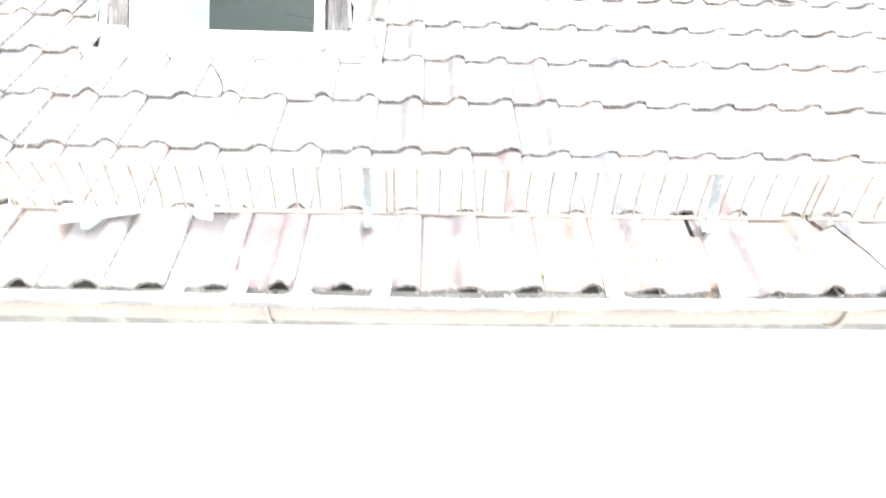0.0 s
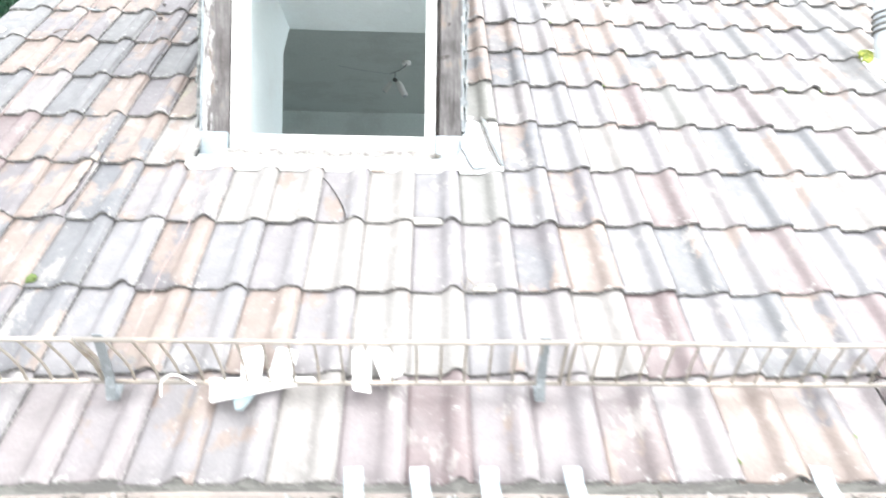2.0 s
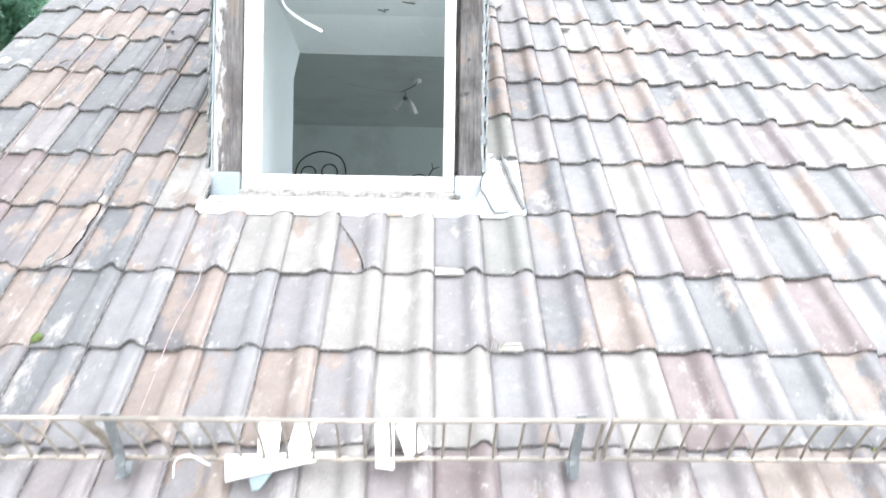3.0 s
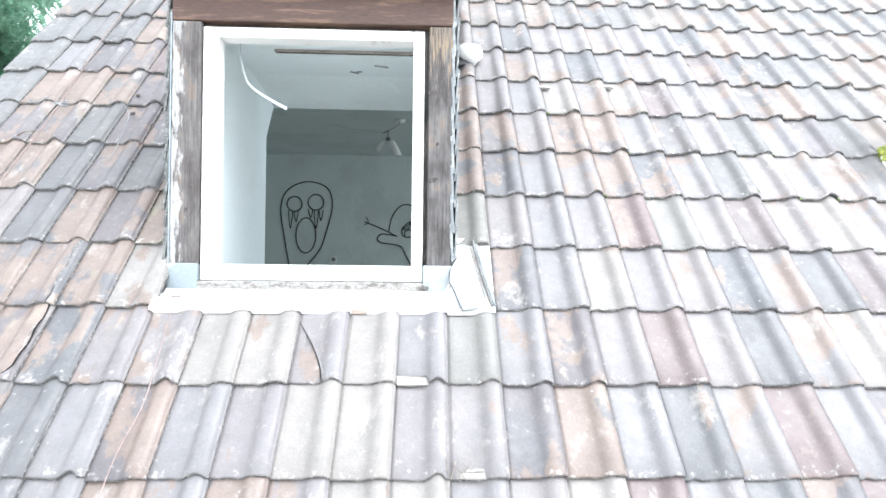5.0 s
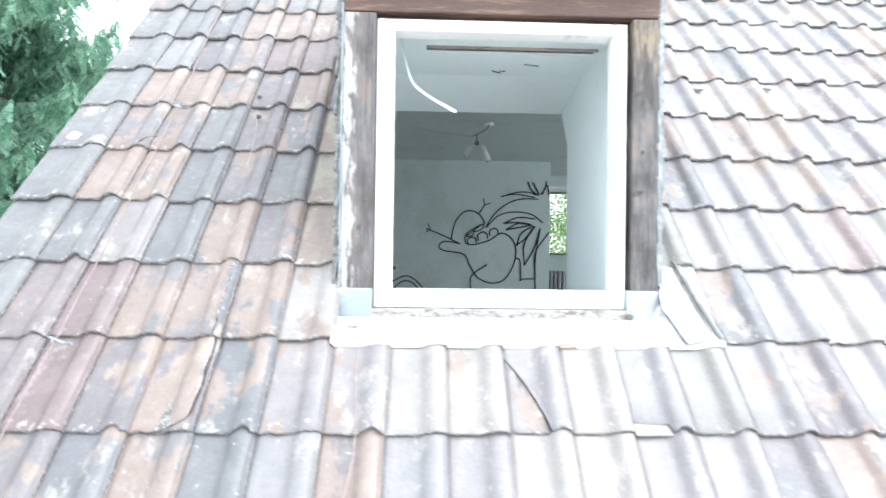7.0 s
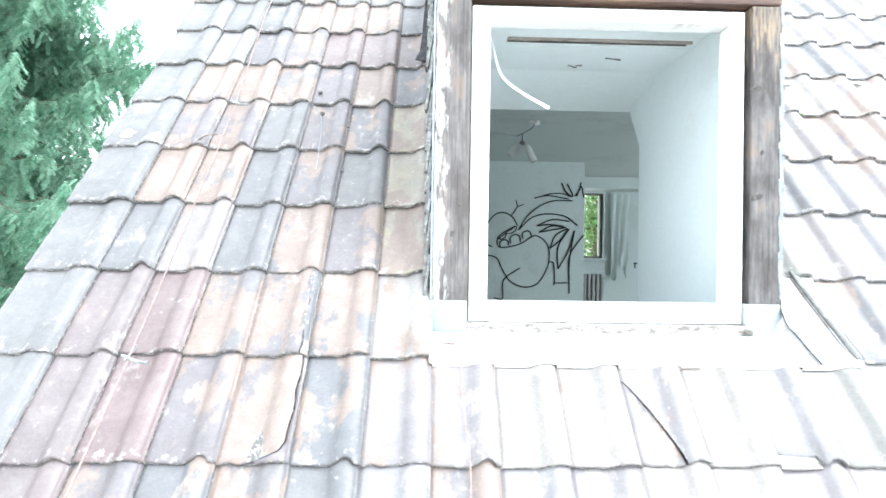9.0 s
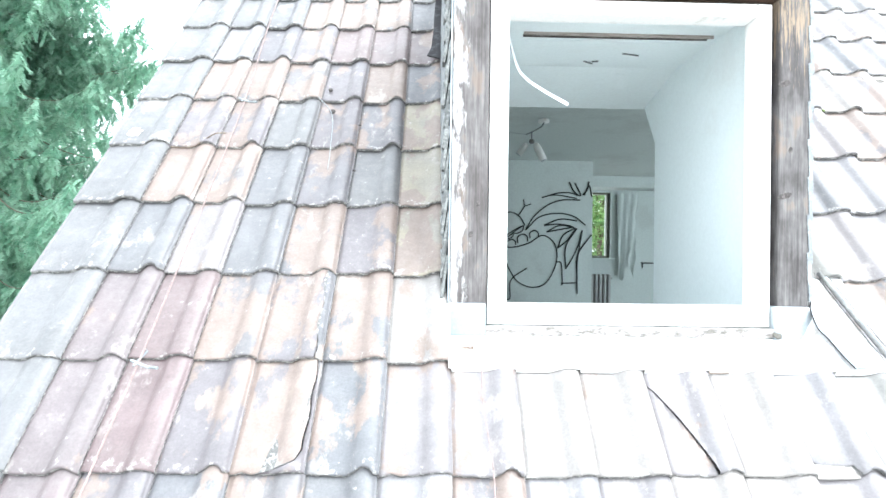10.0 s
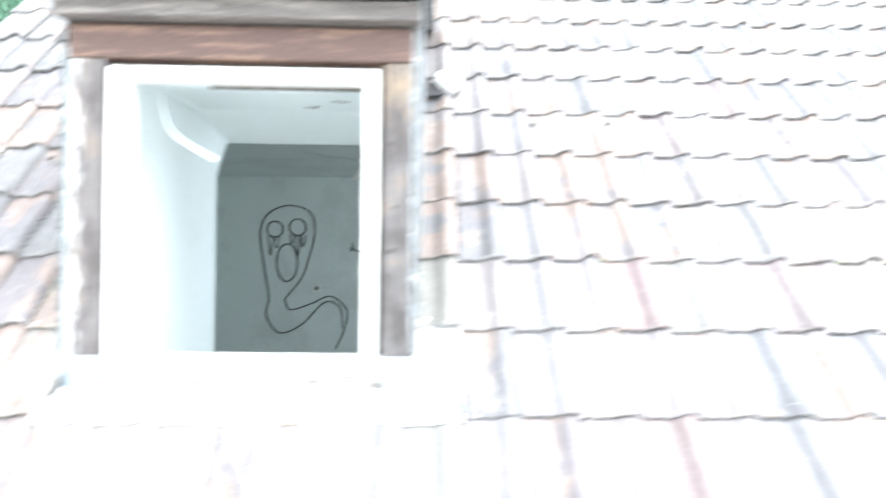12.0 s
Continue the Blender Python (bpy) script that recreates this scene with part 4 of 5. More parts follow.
# fan of folded strokes
for x0, z0, bow, x1, z1 in ((1.253, 0.683, 0.033, 1.64, 0.742), (1.253, 0.683, 0.012, 1.574, 0.68), (1.283, 0.606, 0.034, 1.601, 0.667), (1.283, 0.606, 0.0, 1.601, 0.667),
                            (1.414, 0.414, 0.035, 1.619, 0.658), (1.414, 0.414, -0.015, 1.63, 0.652), (1.514, 0.17, 0.05, 1.642, 0.652), (1.514, 0.17, -0.02, 1.705, 0.631),
                            (1.652, -0.118, 0.02, 1.705, 0.631), (1.65, 0.038, 0.06, 1.816, 0.581)):
    across = Vector((z0 - z1, x1 - x0)).normalized() * bow * 1.4
    stroke(drawing, [(x0, z0), ((x0 + x1) / 2 + across.x, (z0 + z1) / 2 + across.y), (x1, z1)], 0.009)
stroke(drawing, [(1.396, 0.253), (1.461, 0.232), (1.476, 0.002), (1.476, 0.002), (1.633, 0.009)])
stroke(drawing, [(1.053, 0.176), (0.867, 0.033), (0.856, -0.182), (0.754, -0.182)])
# row of blunt arches on the curve, two slanting ones above it
for x, z, wide, tall in ((0.870, 0.432, 0.098, 0.078), (1.002, 0.470, 0.116, 0.105), (1.138, 0.532, 0.100, 0.088)):
    stroke(drawing, [(x - wide / 2, z - 0.004), (x - wide / 2 - 0.004, z + 0.65 * tall), (x, z + tall), (x + wide * 0.42, z + 0.75 * tall), (x + wide / 2, z + 0.2 * tall)])
for x, z, wide in ((0.940, 0.622, 0.064), (0.838, 0.545, 0.046)):
    stroke(drawing, [(x - wide, z - 0.55 * wide), (x, z + 0.15 * wide), (x + wide, z + 0.8 * wide), (x + 0.9 * wide, z), (x, z - 0.55 * wide), (x - wide, z - 0.55 * wide)], 0.007)
drawing = thing("wall_drawing", "short black painted line on the rear wall", "wall drawing", "drawings on the partition wall")
stroke(drawing, [(3.0, 0.16), (3.0, 0.235), (3.0, 0.235), (3.22, 0.235)], 0.010, REAR - 0.003)
drawing = thing("wall_drawing", "black painted strokes on the side wall", "wall drawing", "drawings on the partition wall")
for z0, z1 in ((0.52, 1.0), (-0.38, -0.09)):
    part("stroke", tube(bmesh.new(), smooth_line([(LEFT_WALL + 0.003, PART_Y - 0.24, Z0 + z1), (LEFT_WALL + 0.003, PART_Y - 0.12, Z0 + z1 - 0.03), (LEFT_WALL + 0.003, PART_Y - 0.14, Z0 + (z0 + z1) / 2), (LEFT_WALL + 0.003, PART_Y - 0.10, Z0 + z0 + 0.04), (LEFT_WALL + 0.003, PART_Y - 0.22, Z0 + z0)], 6), 0.02, 5), INK, drawing)
socket = thing("wall_socket", "small dark wall socket on the pale partition", "socket")
part("plate", box(bmesh.new(), (-0.12, PART_Y - 0.015, Z0 + 0.082), (-0.04, PART_Y, Z0 + 0.162), 0.006), WHITE_PAINT, socket)
part("insert", tube(bmesh.new(), [(-0.08, PART_Y - 0.02, Z0 + 0.122), (-0.08, PART_Y - 0.01, Z0 + 0.122)], 0.028, 12), DARK, socket)

lamp = thing("ceiling_spotlight", "white ceiling spotlight on a thin grey arm, switched off", "lamp")
part("base", tube(bmesh.new(), [(0.84, 2.74, CEILING), (0.84, 2.74, CEILING - 0.025)], 0.045, 16), WHITE_PAINT, lamp, smooth=True)
part("arm", tube(bmesh.new(), smooth_line([(0.845, 2.74, CEILING - 0.02), (0.82, 2.72, CEILING - 0.06), (0.76, 2.71, CEILING - 0.10), (0.688, 2.70, CEILING - 0.135)], 5), 0.006, 8), SLATE, lamp, "thin grey arm", True)
part("joint", tube(bmesh.new(), [(0.715, 2.70, CEILING - 0.185), (0.735, 2.70, CEILING - 0.19), (0.755, 2.70, CEILING - 0.195)], [0.012, 0.021, 0.012], 12), DARK, lamp, "dark ball joint", True)
part("stem", tube(bmesh.new(), [(0.735, 2.70, CEILING - 0.19), (0.735, 2.70, CEILING - 0.11)], 0.006, 8), GALVANISED, lamp, smooth=True)
for a, b, r in (((0.765, 2.70, CEILING - 0.205), (0.832, 2.685, CEILING - 0.345), 0.031), ((0.70, 2.71, CEILING - 0.205), (0.635, 2.74, CEILING - 0.29), 0.026)):
    a, b = Vector(a), Vector(b)
    head = part("spot_head", tube(bmesh.new(), [a, a.lerp(b, 0.15), a.lerp(b, 0.3), b], [r * 0.5, r * 0.85, r, r], 14), WHITE_PAINT, lamp, smooth=True)
    part("bulb", tube(bmesh.new(), [b, b + (b - a).normalized() * 0.006], r * 0.75, 12), GREY_PLASTIC, head)
part("cable", tube(bmesh.new(), smooth_line([(0.20, 2.72, CEILING - 0.06), (0.41, 2.70, CEILING - 0.105), (0.56, 2.70, CEILING - 0.12), (0.69, 2.70, CEILING - 0.135)], 6), 0.0025, 6), GREY_PLASTIC, lamp)

radiator = thing("radiator", "old white ribbed radiator under the rear window", "radiator")
for k in range(12):
    x = 1.76 + k * 0.062
    part("rib", box(bmesh.new(), (x, REAR - 0.19, Z0 - 0.75), (x + 0.038, REAR - 0.05, Z0 + 0.07), 0.014), RADIATOR, radiator)
for z in (Z0 - 0.70, Z0 + 0.02):
    part("pipe", tube(bmesh.new(), [(1.74, REAR - 0.12, z), (2.51, REAR - 0.12, z)], 0.02, 10), RADIATOR, radiator)
part("foot", box(bmesh.new(), (1.82, REAR - 0.16, FLOOR), (1.86, REAR - 0.08, Z0 - 0.75)), RADIATOR, radiator)
part("foot", box(bmesh.new(), (2.37, REAR - 0.16, FLOOR), (2.41, REAR - 0.08, Z0 - 0.75)), RADIATOR, radiator)

rear_window = tagged(thing("window_1", "dark wooden rear window with trees outside", "window"), kind="structure")
frame_part = part("window_frame", box(bmesh.new(), (WX0, REAR + 0.05, WZ0), (WX0 + 0.04, REAR + 0.12, WZ1), 0.004), GREEN_WOOD, rear_window)
for lo, hi in (((WX1 - 0.045, WZ0), (WX1, WZ1)), ((WX0 + 0.041, WZ0), (WX1 - 0.046, WZ0 + 0.035)), ((WX0 + 0.041, WZ1 - 0.03), (WX1 - 0.046, WZ1))):
    part("frame_bar", box(bmesh.new(), (lo[0], REAR + 0.05, lo[1]), (hi[0], REAR + 0.12, hi[1]), 0.004), GREEN_WOOD, frame_part)
part("window_sill", box(bmesh.new(), (WX0 - 0.05, REAR - 0.08, WZ0 - 0.03), (WX1 + 0.04, REAR + 0.05, WZ0 - 0.002), 0.005), WALLPAPER, rear_window)
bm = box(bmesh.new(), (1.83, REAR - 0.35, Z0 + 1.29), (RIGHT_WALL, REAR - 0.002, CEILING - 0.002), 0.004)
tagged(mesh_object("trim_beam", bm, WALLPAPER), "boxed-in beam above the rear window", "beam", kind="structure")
# torn sheet of wallpaper hanging beside the window
bm = bmesh.new()
grid = [[None] * 15 for _ in range(9)]
for front in (0, 1):
    for i in range(9):
        for j in range(15):
            s, q = i / 8, j / 14
            wide = 0.30 - 0.12 * q + 0.04 * noise.noise(Vector((q * 6, 3, 0)))
            x = 2.60 + s * wide + 0.03 * q
            y = REAR - 0.03 - 0.05 * math.sin(s * 9 + q * 2) ** 2 - 0.10 * q * s - 0.004 * front
            z = Z0 + 1.24 - q * (1.15 + 0.12 * math.sin(s * 7)) + 0.02 * noise.noise(Vector((s * 5, q * 5, 1)))
            v = bm.verts.new((x, y, z))
            if front:
                grid[i][j] = (grid[i][j], v)
            else:
                grid[i][j] = v
for side in (0, 1):
    for i in range(8):
        for j in range(14):
            bm.faces.new([grid[a][b][side] for a, b in ((i, j), (i + 1, j), (i + 1, j + 1), (i, j + 1))])
tagged(mesh_object("torn_wallpaper", bm, WALLPAPER, smooth=True), "torn pale wallpaper hanging from the rear wall", "wallpaper")

# ---- inside the dormer ----
strip = smooth_line([(0.195, 0.40, Z0 + 1.26), (0.21, 0.345, Z0 + 1.16), (0.238, 0.333, Z0 + 1.046), (0.268, 0.333, Z0 + 0.998), (0.333, 0.333, Z0 + 0.952), (0.434, 0.333, Z0 + 0.897)], 5)
bm, rims = bmesh.new(), []
for k, p in enumerate(strip):
    d = (strip[min(k + 1, len(strip) - 1)] - strip[max(k - 1, 0)]).normalized()
    up = Vector((0, -1, 0)).cross(d).normalized()
    half = 0.0028 + 0.0037 * k / (len(strip) - 1)  # it narrows towards the ceiling
    rims.append([bm.verts.new(p + up * a + Vector((0, b, 0))) for a, b in ((-half, -0.001), (half, -0.001), (half, 0.001), (-half, 0.001))])
for a, b in zip(rims, rims[1:]):
    for k in range(4):
        bm.faces.new((a[k], a[(k + 1) % 4], b[(k + 1) % 4], b[k]))
bm.faces.new(rims[0][::-1])
bm.faces.new(rims[-1])
tagged(mesh_object("hanging_strip", bm, PLASTER), "thin white plastic strip hanging from the dormer ceiling", "strip")
slot = thing("ceiling_slot", "brown wooden slot with torn paper in the dormer ceiling", "batten")
part("batten", box(bmesh.new(), (0.305, 0.565, Z0 + 1.253), (1.105, 0.577, Z0 + 1.270), 0.002), PALE_BATTEN, slot, "pale grey-brown wooden batten")
part("batten", box(bmesh.new(), (0.305, 0.592, Z0 + 1.254), (1.09, 0.598, Z0 + 1.270), 0.002), OLD_WOOD, slot)
bm = bmesh.new()
edge = [(0.305 + 0.79 * k / 24, 0.612 + 0.006 * noise.noise(Vector((k * 0.7, 0, 0))), Z0 + 1.252 - 0.012 * abs(noise.noise(Vector((k * 0.9, 4, 0)))) * (2 if k > 14 else 0.6)) for k in range(25)]
tube(bm, edge, 0.0018, 5)
part("torn_paper", bm, PLASTER, slot, "ragged torn paper edge")
bm = prism(bmesh.new(), [(0.848, 1.03), (0.893, 1.03), (0.94, 1.165), (0.885, 1.165)], 0.0, 0.002, 2)
for vert in bm.verts:
    vert.co.z += Z0 + 1.2665 - (vert.co.y - 0.98) * 0.2095 - (0.012 if vert.co.y > 1.1 and vert.co.x > 0.9 else 0.003)
tagged(mesh_object("paper_flap", bm, PLASTER), "loose pale flap of paper on the dormer ceiling", "paper")
for k, (x, y, ln, turn) in enumerate(((0.835, 0.79, 0.075, 4), (0.67, 0.90, 0.05, 25), (0.70, 0.885, 0.03, -20))):
    bm = box(bmesh.new(), (-ln / 2, -0.004, -0.004), (ln / 2, 0.004, 0.001), 0.0, Matrix.Translation((x, y, Z0 + 1.2635)) @ pose(0, 0, 0, 8, 4, turn))
    tagged(mesh_object("paper_flake", bm, SLATE), "dark flake of loose paper on the dormer ceiling", "flake", "flakes on the dormer ceiling")

# ---- on the roof: pipe, globe, wires, litter ----
vent = thing("vent_pipe", "grey plastic vent pipe with a pale lead collar", "vent pipe")
base = on_roof(3.66, 0.86, 0.0)
bm = bmesh.new()
tube(bm, [base + Vector((0, 0.03, -0.14)), base + Vector((0, 0.0, -0.01)), base + Vector((-0.004, 0.0, 0.06)), base + Vector((-0.02, 0, 0.60))], [0.07, 0.076, 0.070, 0.070], 20)
part("pipe", bm, GREY_PLASTIC, vent, smooth=True)
for k in range(4):
    z = 0.235 + k * 0.034
    part("rib", tube(bmesh.new(), [base + Vector((-0.008, 0, z)), base + Vector((-0.008, 0, z + 0.006)), base + Vector((-0.008, 0, z + 0.014)), base + Vector((-0.008, 0, z + 0.020))], [0.072, 0.083, 0.083, 0.072], 20), DARK, vent, "dark ribbed ring of the pipe's cap", True)
bm = bmesh.new()
rows_ = []
for f, h in ((0.0, 0.060), (0.4, 0.040), (1.0, 0.028), (1.0, 0.018)):
    rows_.append([bm.verts.new(on_roof(3.66 + (0.07 + 0.07 * f) * math.cos(a), 0.88 + (0.09 + 0.11 * f) * math.sin(a), h + (0.004 * noise.noise(Vector((a * 2, f, 0)))))) for a in (2 * math.pi * k / 24 for k in range(24))])
for a, b in zip(rows_, rows_[1:]):
    for k in range(24):
        bm.faces.new((a[k], b[k], b[(k + 1) % 24], a[(k + 1) % 24]))
part("collar", bm, LEAD, vent, "pale lead collar", True)


def clump(bm, centre, size, seed, squash=0.6):
    """An uneven little mound."""
    made = bmesh.ops.create_icosphere(bm, subdivisions=2, radius=1.0)["verts"]
    for v in made:
        k = 1 + 0.45 * noise.noise(v.co * 2.3 + Vector((seed, 0, 0)))
        v.co = Vector(centre) + ROOF.to_3x3() @ Vector((v.co.x * k, v.co.y * k, v.co.z * k * squash)) * size


bm = bmesh.new()
for k in range(9):
    clump(bm, on_roof(3.60 + random.uniform(-0.035, 0.025), 1.0 + random.uniform(-0.06, 0.07), 0.025), random.uniform(0.02, 0.04), k)
tagged(mesh_object("lichen_tuft", bm, MOSS), "yellow-green lichen tuft beside the vent pipe", "lichen")
bm = bmesh.new()
clump(bm, on_roof(1.362, 1.905, 0.030), 0.076, 3, 0.9)
clump(bm, on_roof(1.292, 1.925, 0.028), 0.022, 9, 0.5)
tagged(mesh_object("foam_plug", bm, FOAM, smooth=True), "round white lump of foam plugging a gap beside the dormer", "foam")
bm = prism(bmesh.new(), [(1.232, 1.775), (1.33, 1.80), (1.34, 1.87), (1.25, 1.93)], 0.024, 0.029, 2)
bm.transform(ROOF)
tagged(mesh_object("roofing_felt", bm, BLACK_FELT), "dark torn roofing felt under the foam lump", "felt")

wire = thing("lightning_wire", "thin pinkish lightning conductor wire running up the tiles", "wire", "wires on the roof")
part("strand", tube(bmesh.new(), [on_roof(-0.932 + 0.012 * math.sin(v * 2.1) - 0.02 * max(0, v - 1.3), v, 0.034 - 0.005 * math.cos(v * 4.7)) for v in (-1.3 + k * 0.12 for k in range(60))], 0.0034, 6), COPPER, wire, smooth=True)
for v in (-0.012, 1.315, 2.7):
    clamp = part("clamp", tube(bmesh.new(), [on_roof(-0.955, v - 0.01, 0.034), on_roof(-0.90, v - 0.03, 0.03), on_roof(-0.868, v - 0.035, 0.034)], 0.005, 6), GALVANISED, wire, "small galvanised clamp")
    part("hook", tube(bmesh.new(), [on_roof(-0.94, v - 0.03, 0.036), on_roof(-0.925, v + 0.03, 0.02)], 0.0035, 6), GALVANISED, clamp)
wire = thing("loose_wire", "thin rusty wire hanging down over the tiles", "wire", "wires on the roof")
part("strand", tube(bmesh.new(), [on_roof(0.098 - 0.01 * math.sin(k * 0.5) - 0.0002 * max(0, k - 8) ** 2, 0.05 - k * 0.045, 0.016 + 0.004 * math.sin(k)) for k in range(23)], 0.0022, 5), COPPER, wire)
wire = thing("loose_wire", "thin dark wire lying on the tiles", "wire", "wires on the roof")
part("strand", tube(bmesh.new(), smooth_line([on_roof(-0.60, 1.33, 0.035), on_roof(-0.52, 1.20, 0.03), on_roof(-0.50, 0.98, 0.02), on_roof(-0.49, 0.84, 0.03)], 6), 0.0022, 5), SLATE, wire)
twig = thing("dry_twig", "thin dry twig lying on the tiles", "twig")
part("stem", tube(bmesh.new(), smooth_line([on_roof(-1.17, 0.985, 0.01), on_roof(-1.08, 0.99, 0.008), on_roof(-1.0, 1.04, 0.036), on_roof(-0.95, 1.06, 0.03)], 6), 0.003, 5), BARK, twig)
bm = bmesh.new()
clump(bm, on_roof(-1.363, 1.092, 0.0), 0.03, 4, 0.14)
tagged(mesh_object("bird_dropping", bm, FOAM), "white bird dropping on a grey verge tile", "dropping")

bm = bmesh.new()
flap = [(-0.006, 1.66), (-0.055, 1.675), (-0.105, 1.70), (-0.085, 1.78), (-0.075, 1.95), (-0.07, 2.2), (-0.06, 2.42), (-0.006, 2.42)]
low_, top_ = ([bm.verts.new(on_roof(u, v, h + 0.01 * noise.noise(Vector((u * 30, v * 9, 0))))) for u, v in flap] for h in (0.034, 0.040))
bm.faces.new(top_)
bm.faces.new(low_[::-1])
for q in range(len(flap)):
    bm.faces.new((low_[q], low_[(q + 1) % len(flap)], top_[(q + 1) % len(flap)], top_[q]))
tagged(mesh_object("roofing_felt", bm, BLACK_FELT), "dark torn roofing felt beside the dormer", "felt")

# foam, board and shards caught behind the snow guard
for u, v, w, h, turn in ((0.50, -1.00, 0.062, 0.10, 6), (0.596, -1.005, 0.066, 0.11, -8), (0.845, -1.02, 0.060, 0.13, 4), (0.92, -1.0, 0.066, 0.10, 25)):
    bm = box(bmesh.new(), (-w / 2, -h / 2, -0.012), (w / 2, h / 2, 0.012), 0.008)
    for vert in bm.verts:
        vert.co += 0.010 * noise.noise_vector(vert.co * 30 + Vector((u * 50, 0, 0)))
    ob = tagged(mesh_object("foam_piece", bm, FOAM), "broken piece of white foam caught behind the snow guard", "foam", "foam pieces behind the snow guard")
    ob.matrix_basis = ROOF @ Matrix.Translation((u, v, 0.052)) @ pose(0, 0, 0, 20, 0, turn)
bm = prism(bmesh.new(), [(0.0, 0.012), (0.018, -0.062), (0.32, 0.010), (0.315, 0.022)], -0.006, 0.006, 2)
ob = tagged(mesh_object("white_board", bm, FOAM), "tapered white board lying below the snow guard", "board")
ob.matrix_basis = ROOF @ Matrix.Translation((0.381, -1.062, 0.047)) @ pose(0, 0, 0, 2, 1, 0)
bm = prism(bmesh.new(), [(0.0, 0.0), (0.075, 0.0), (0.05, -0.052), (0.03, -0.055)], -0.003, 0.003, 2)
ob = tagged(mesh_object("glass_shard", bm, BLUE_SHARD), "bluish triangular shard under the white board", "shard")
ob.matrix_basis = ROOF @ Matrix.Translation((0.450, -1.088, 0.036)) @ pose(0, 0, 0, 0, 0, -4)
wire = thing("loose_wire", "thin white wire looped over the snow guard", "wire", "wires on the roof")
part("strand", tube(bmesh.new(), smooth_line([(0.27, -0.79, Z0 - 0.81), (0.28, -0.80, Z0 - 0.76), (0.32, -0.80, Z0 - 0.745), (0.37, -0.79, Z0 - 0.775)], 6), 0.0022, 5), FOAM, wire)

bm = prism(bmesh.new(), [(2.996, -0.985), (3.052, -0.972), (3.097, -1.028), (3.027, -1.060)], -0.010, 0.0, 2)
bm.transform(ROOF)
tagged(mesh_object("tile_shard", bm, OLD_WOOD), "dark broken shard in the gap of a broken tile", "shard")
batten = tagged(mesh_object("roof_batten", box(bmesh.new(), (2.512, -1.335, -0.045), (2.552, -1.115, 0.010), 0.004, ROOF), BARE_BATTEN), "bare brown roof batten beside a slipped tile", "batten")
# straps between eaves and gutter, litter in the gutter
for x, lean in ((0.845, 0.012), (1.03, 0.012), (1.23, 0.0), (1.47, 0.0), (2.20, -0.02), (2.57, -0.03), (-0.4, 0.02), (3.6, -0.02)):
    strap = thing("gutter_strap", "pale metal strap between eaves and gutter", "strap", "straps of the gutter")
    bm = bmesh.new()
    pts = [on_roof(x, EAVE_V + 0.035, 0.032), on_roof(x + lean * 0.3, EAVE_V - 0.01, 0.033), Vector((x + lean, GY + 0.0, GZ + 0.012)), Vector((x + lean, GY - GR, GZ + 0.012))]
    for p, q in zip(pts, pts[1:]):
        d = q - p
        box(bm, (-0.026, -0.001, -0.0016), (0.026, d.length + 0.001, 0.0016), 0.0, Matrix.Translation(p) @ d.to_track_quat("Y", "Z").to_matrix().to_4x4())
    part("band", bm, ZINC, strap)
for x in (-0.95, 0.32, 1.15, 1.98, 2.85, 3.7, 4.55):
    joint = thing("gutter_bracket", "bent bracket gripping the gutter", "bracket", "brackets of the gutter")
    part("band", tube(bmesh.new(), [(x, GY + (GR + 0.004) * math.cos(a), GZ + (GR + 0.004) * math.sin(a)) for a in (math.pi * (1 + k / 10) for k in range(11))], 0.007, 6), GUTTER_METAL, joint, smooth=True)
verts, faces, rng = [], [], random.Random(21)
for k in range(1900):
    x = rng.uniform(VERGE, RIGHT - 0.1)
    c = Vector((x, GY + rng.uniform(-0.05, 0.05), GZ - 0.012 + 0.03 * noise.noise(Vector((x * 3, 0, 0))) + rng.uniform(-0.01, 0.014)))
    m = Euler((rng.uniform(-1, 1), rng.uniform(-1, 1), rng.uniform(0, 6.3))).to_matrix() * rng.uniform(0.006, 0.02)
    i = len(verts)
    verts += [c + m @ Vector(p) for p in ((-1, 0, 0), (0, -0.5, 0.15), (1, 0, 0), (0, 0.5, 0.15))]
    faces += [(i, i + 1, i + 2), (i, i + 2, i + 3)]
me = bpy.data.meshes.new("gutter_litter")
me.from_pydata([tuple(v) for v in verts], [], faces)
me.materials.append(LITTER)
tagged(new("gutter_litter", me), "dry leaves and grit lying in the gutter", "leaf litter", kind="stuff")
bm = bmesh.new()
rng = random.Random(8)
for k in range(28):
    col, r = rng.choice(range(2, 17)), rng.choice(range(-4, 6))
    if 1 <= col <= 8:
        continue
    clump(bm, on_roof(col * WIDE + rng.uniform(-0.004, 0.006), r * COURSE + rng.choice((0.0, rng.uniform(0, 0.3))), 0.002), rng.uniform(0.004, 0.011), k)
clump(bm, on_roof(-0.377, -0.639, 0.004), 0.02, 77)
tagged(mesh_object("moss", bm, MOSS_DARK), "small green moss cushions in the tile joints", "moss", kind="stuff")
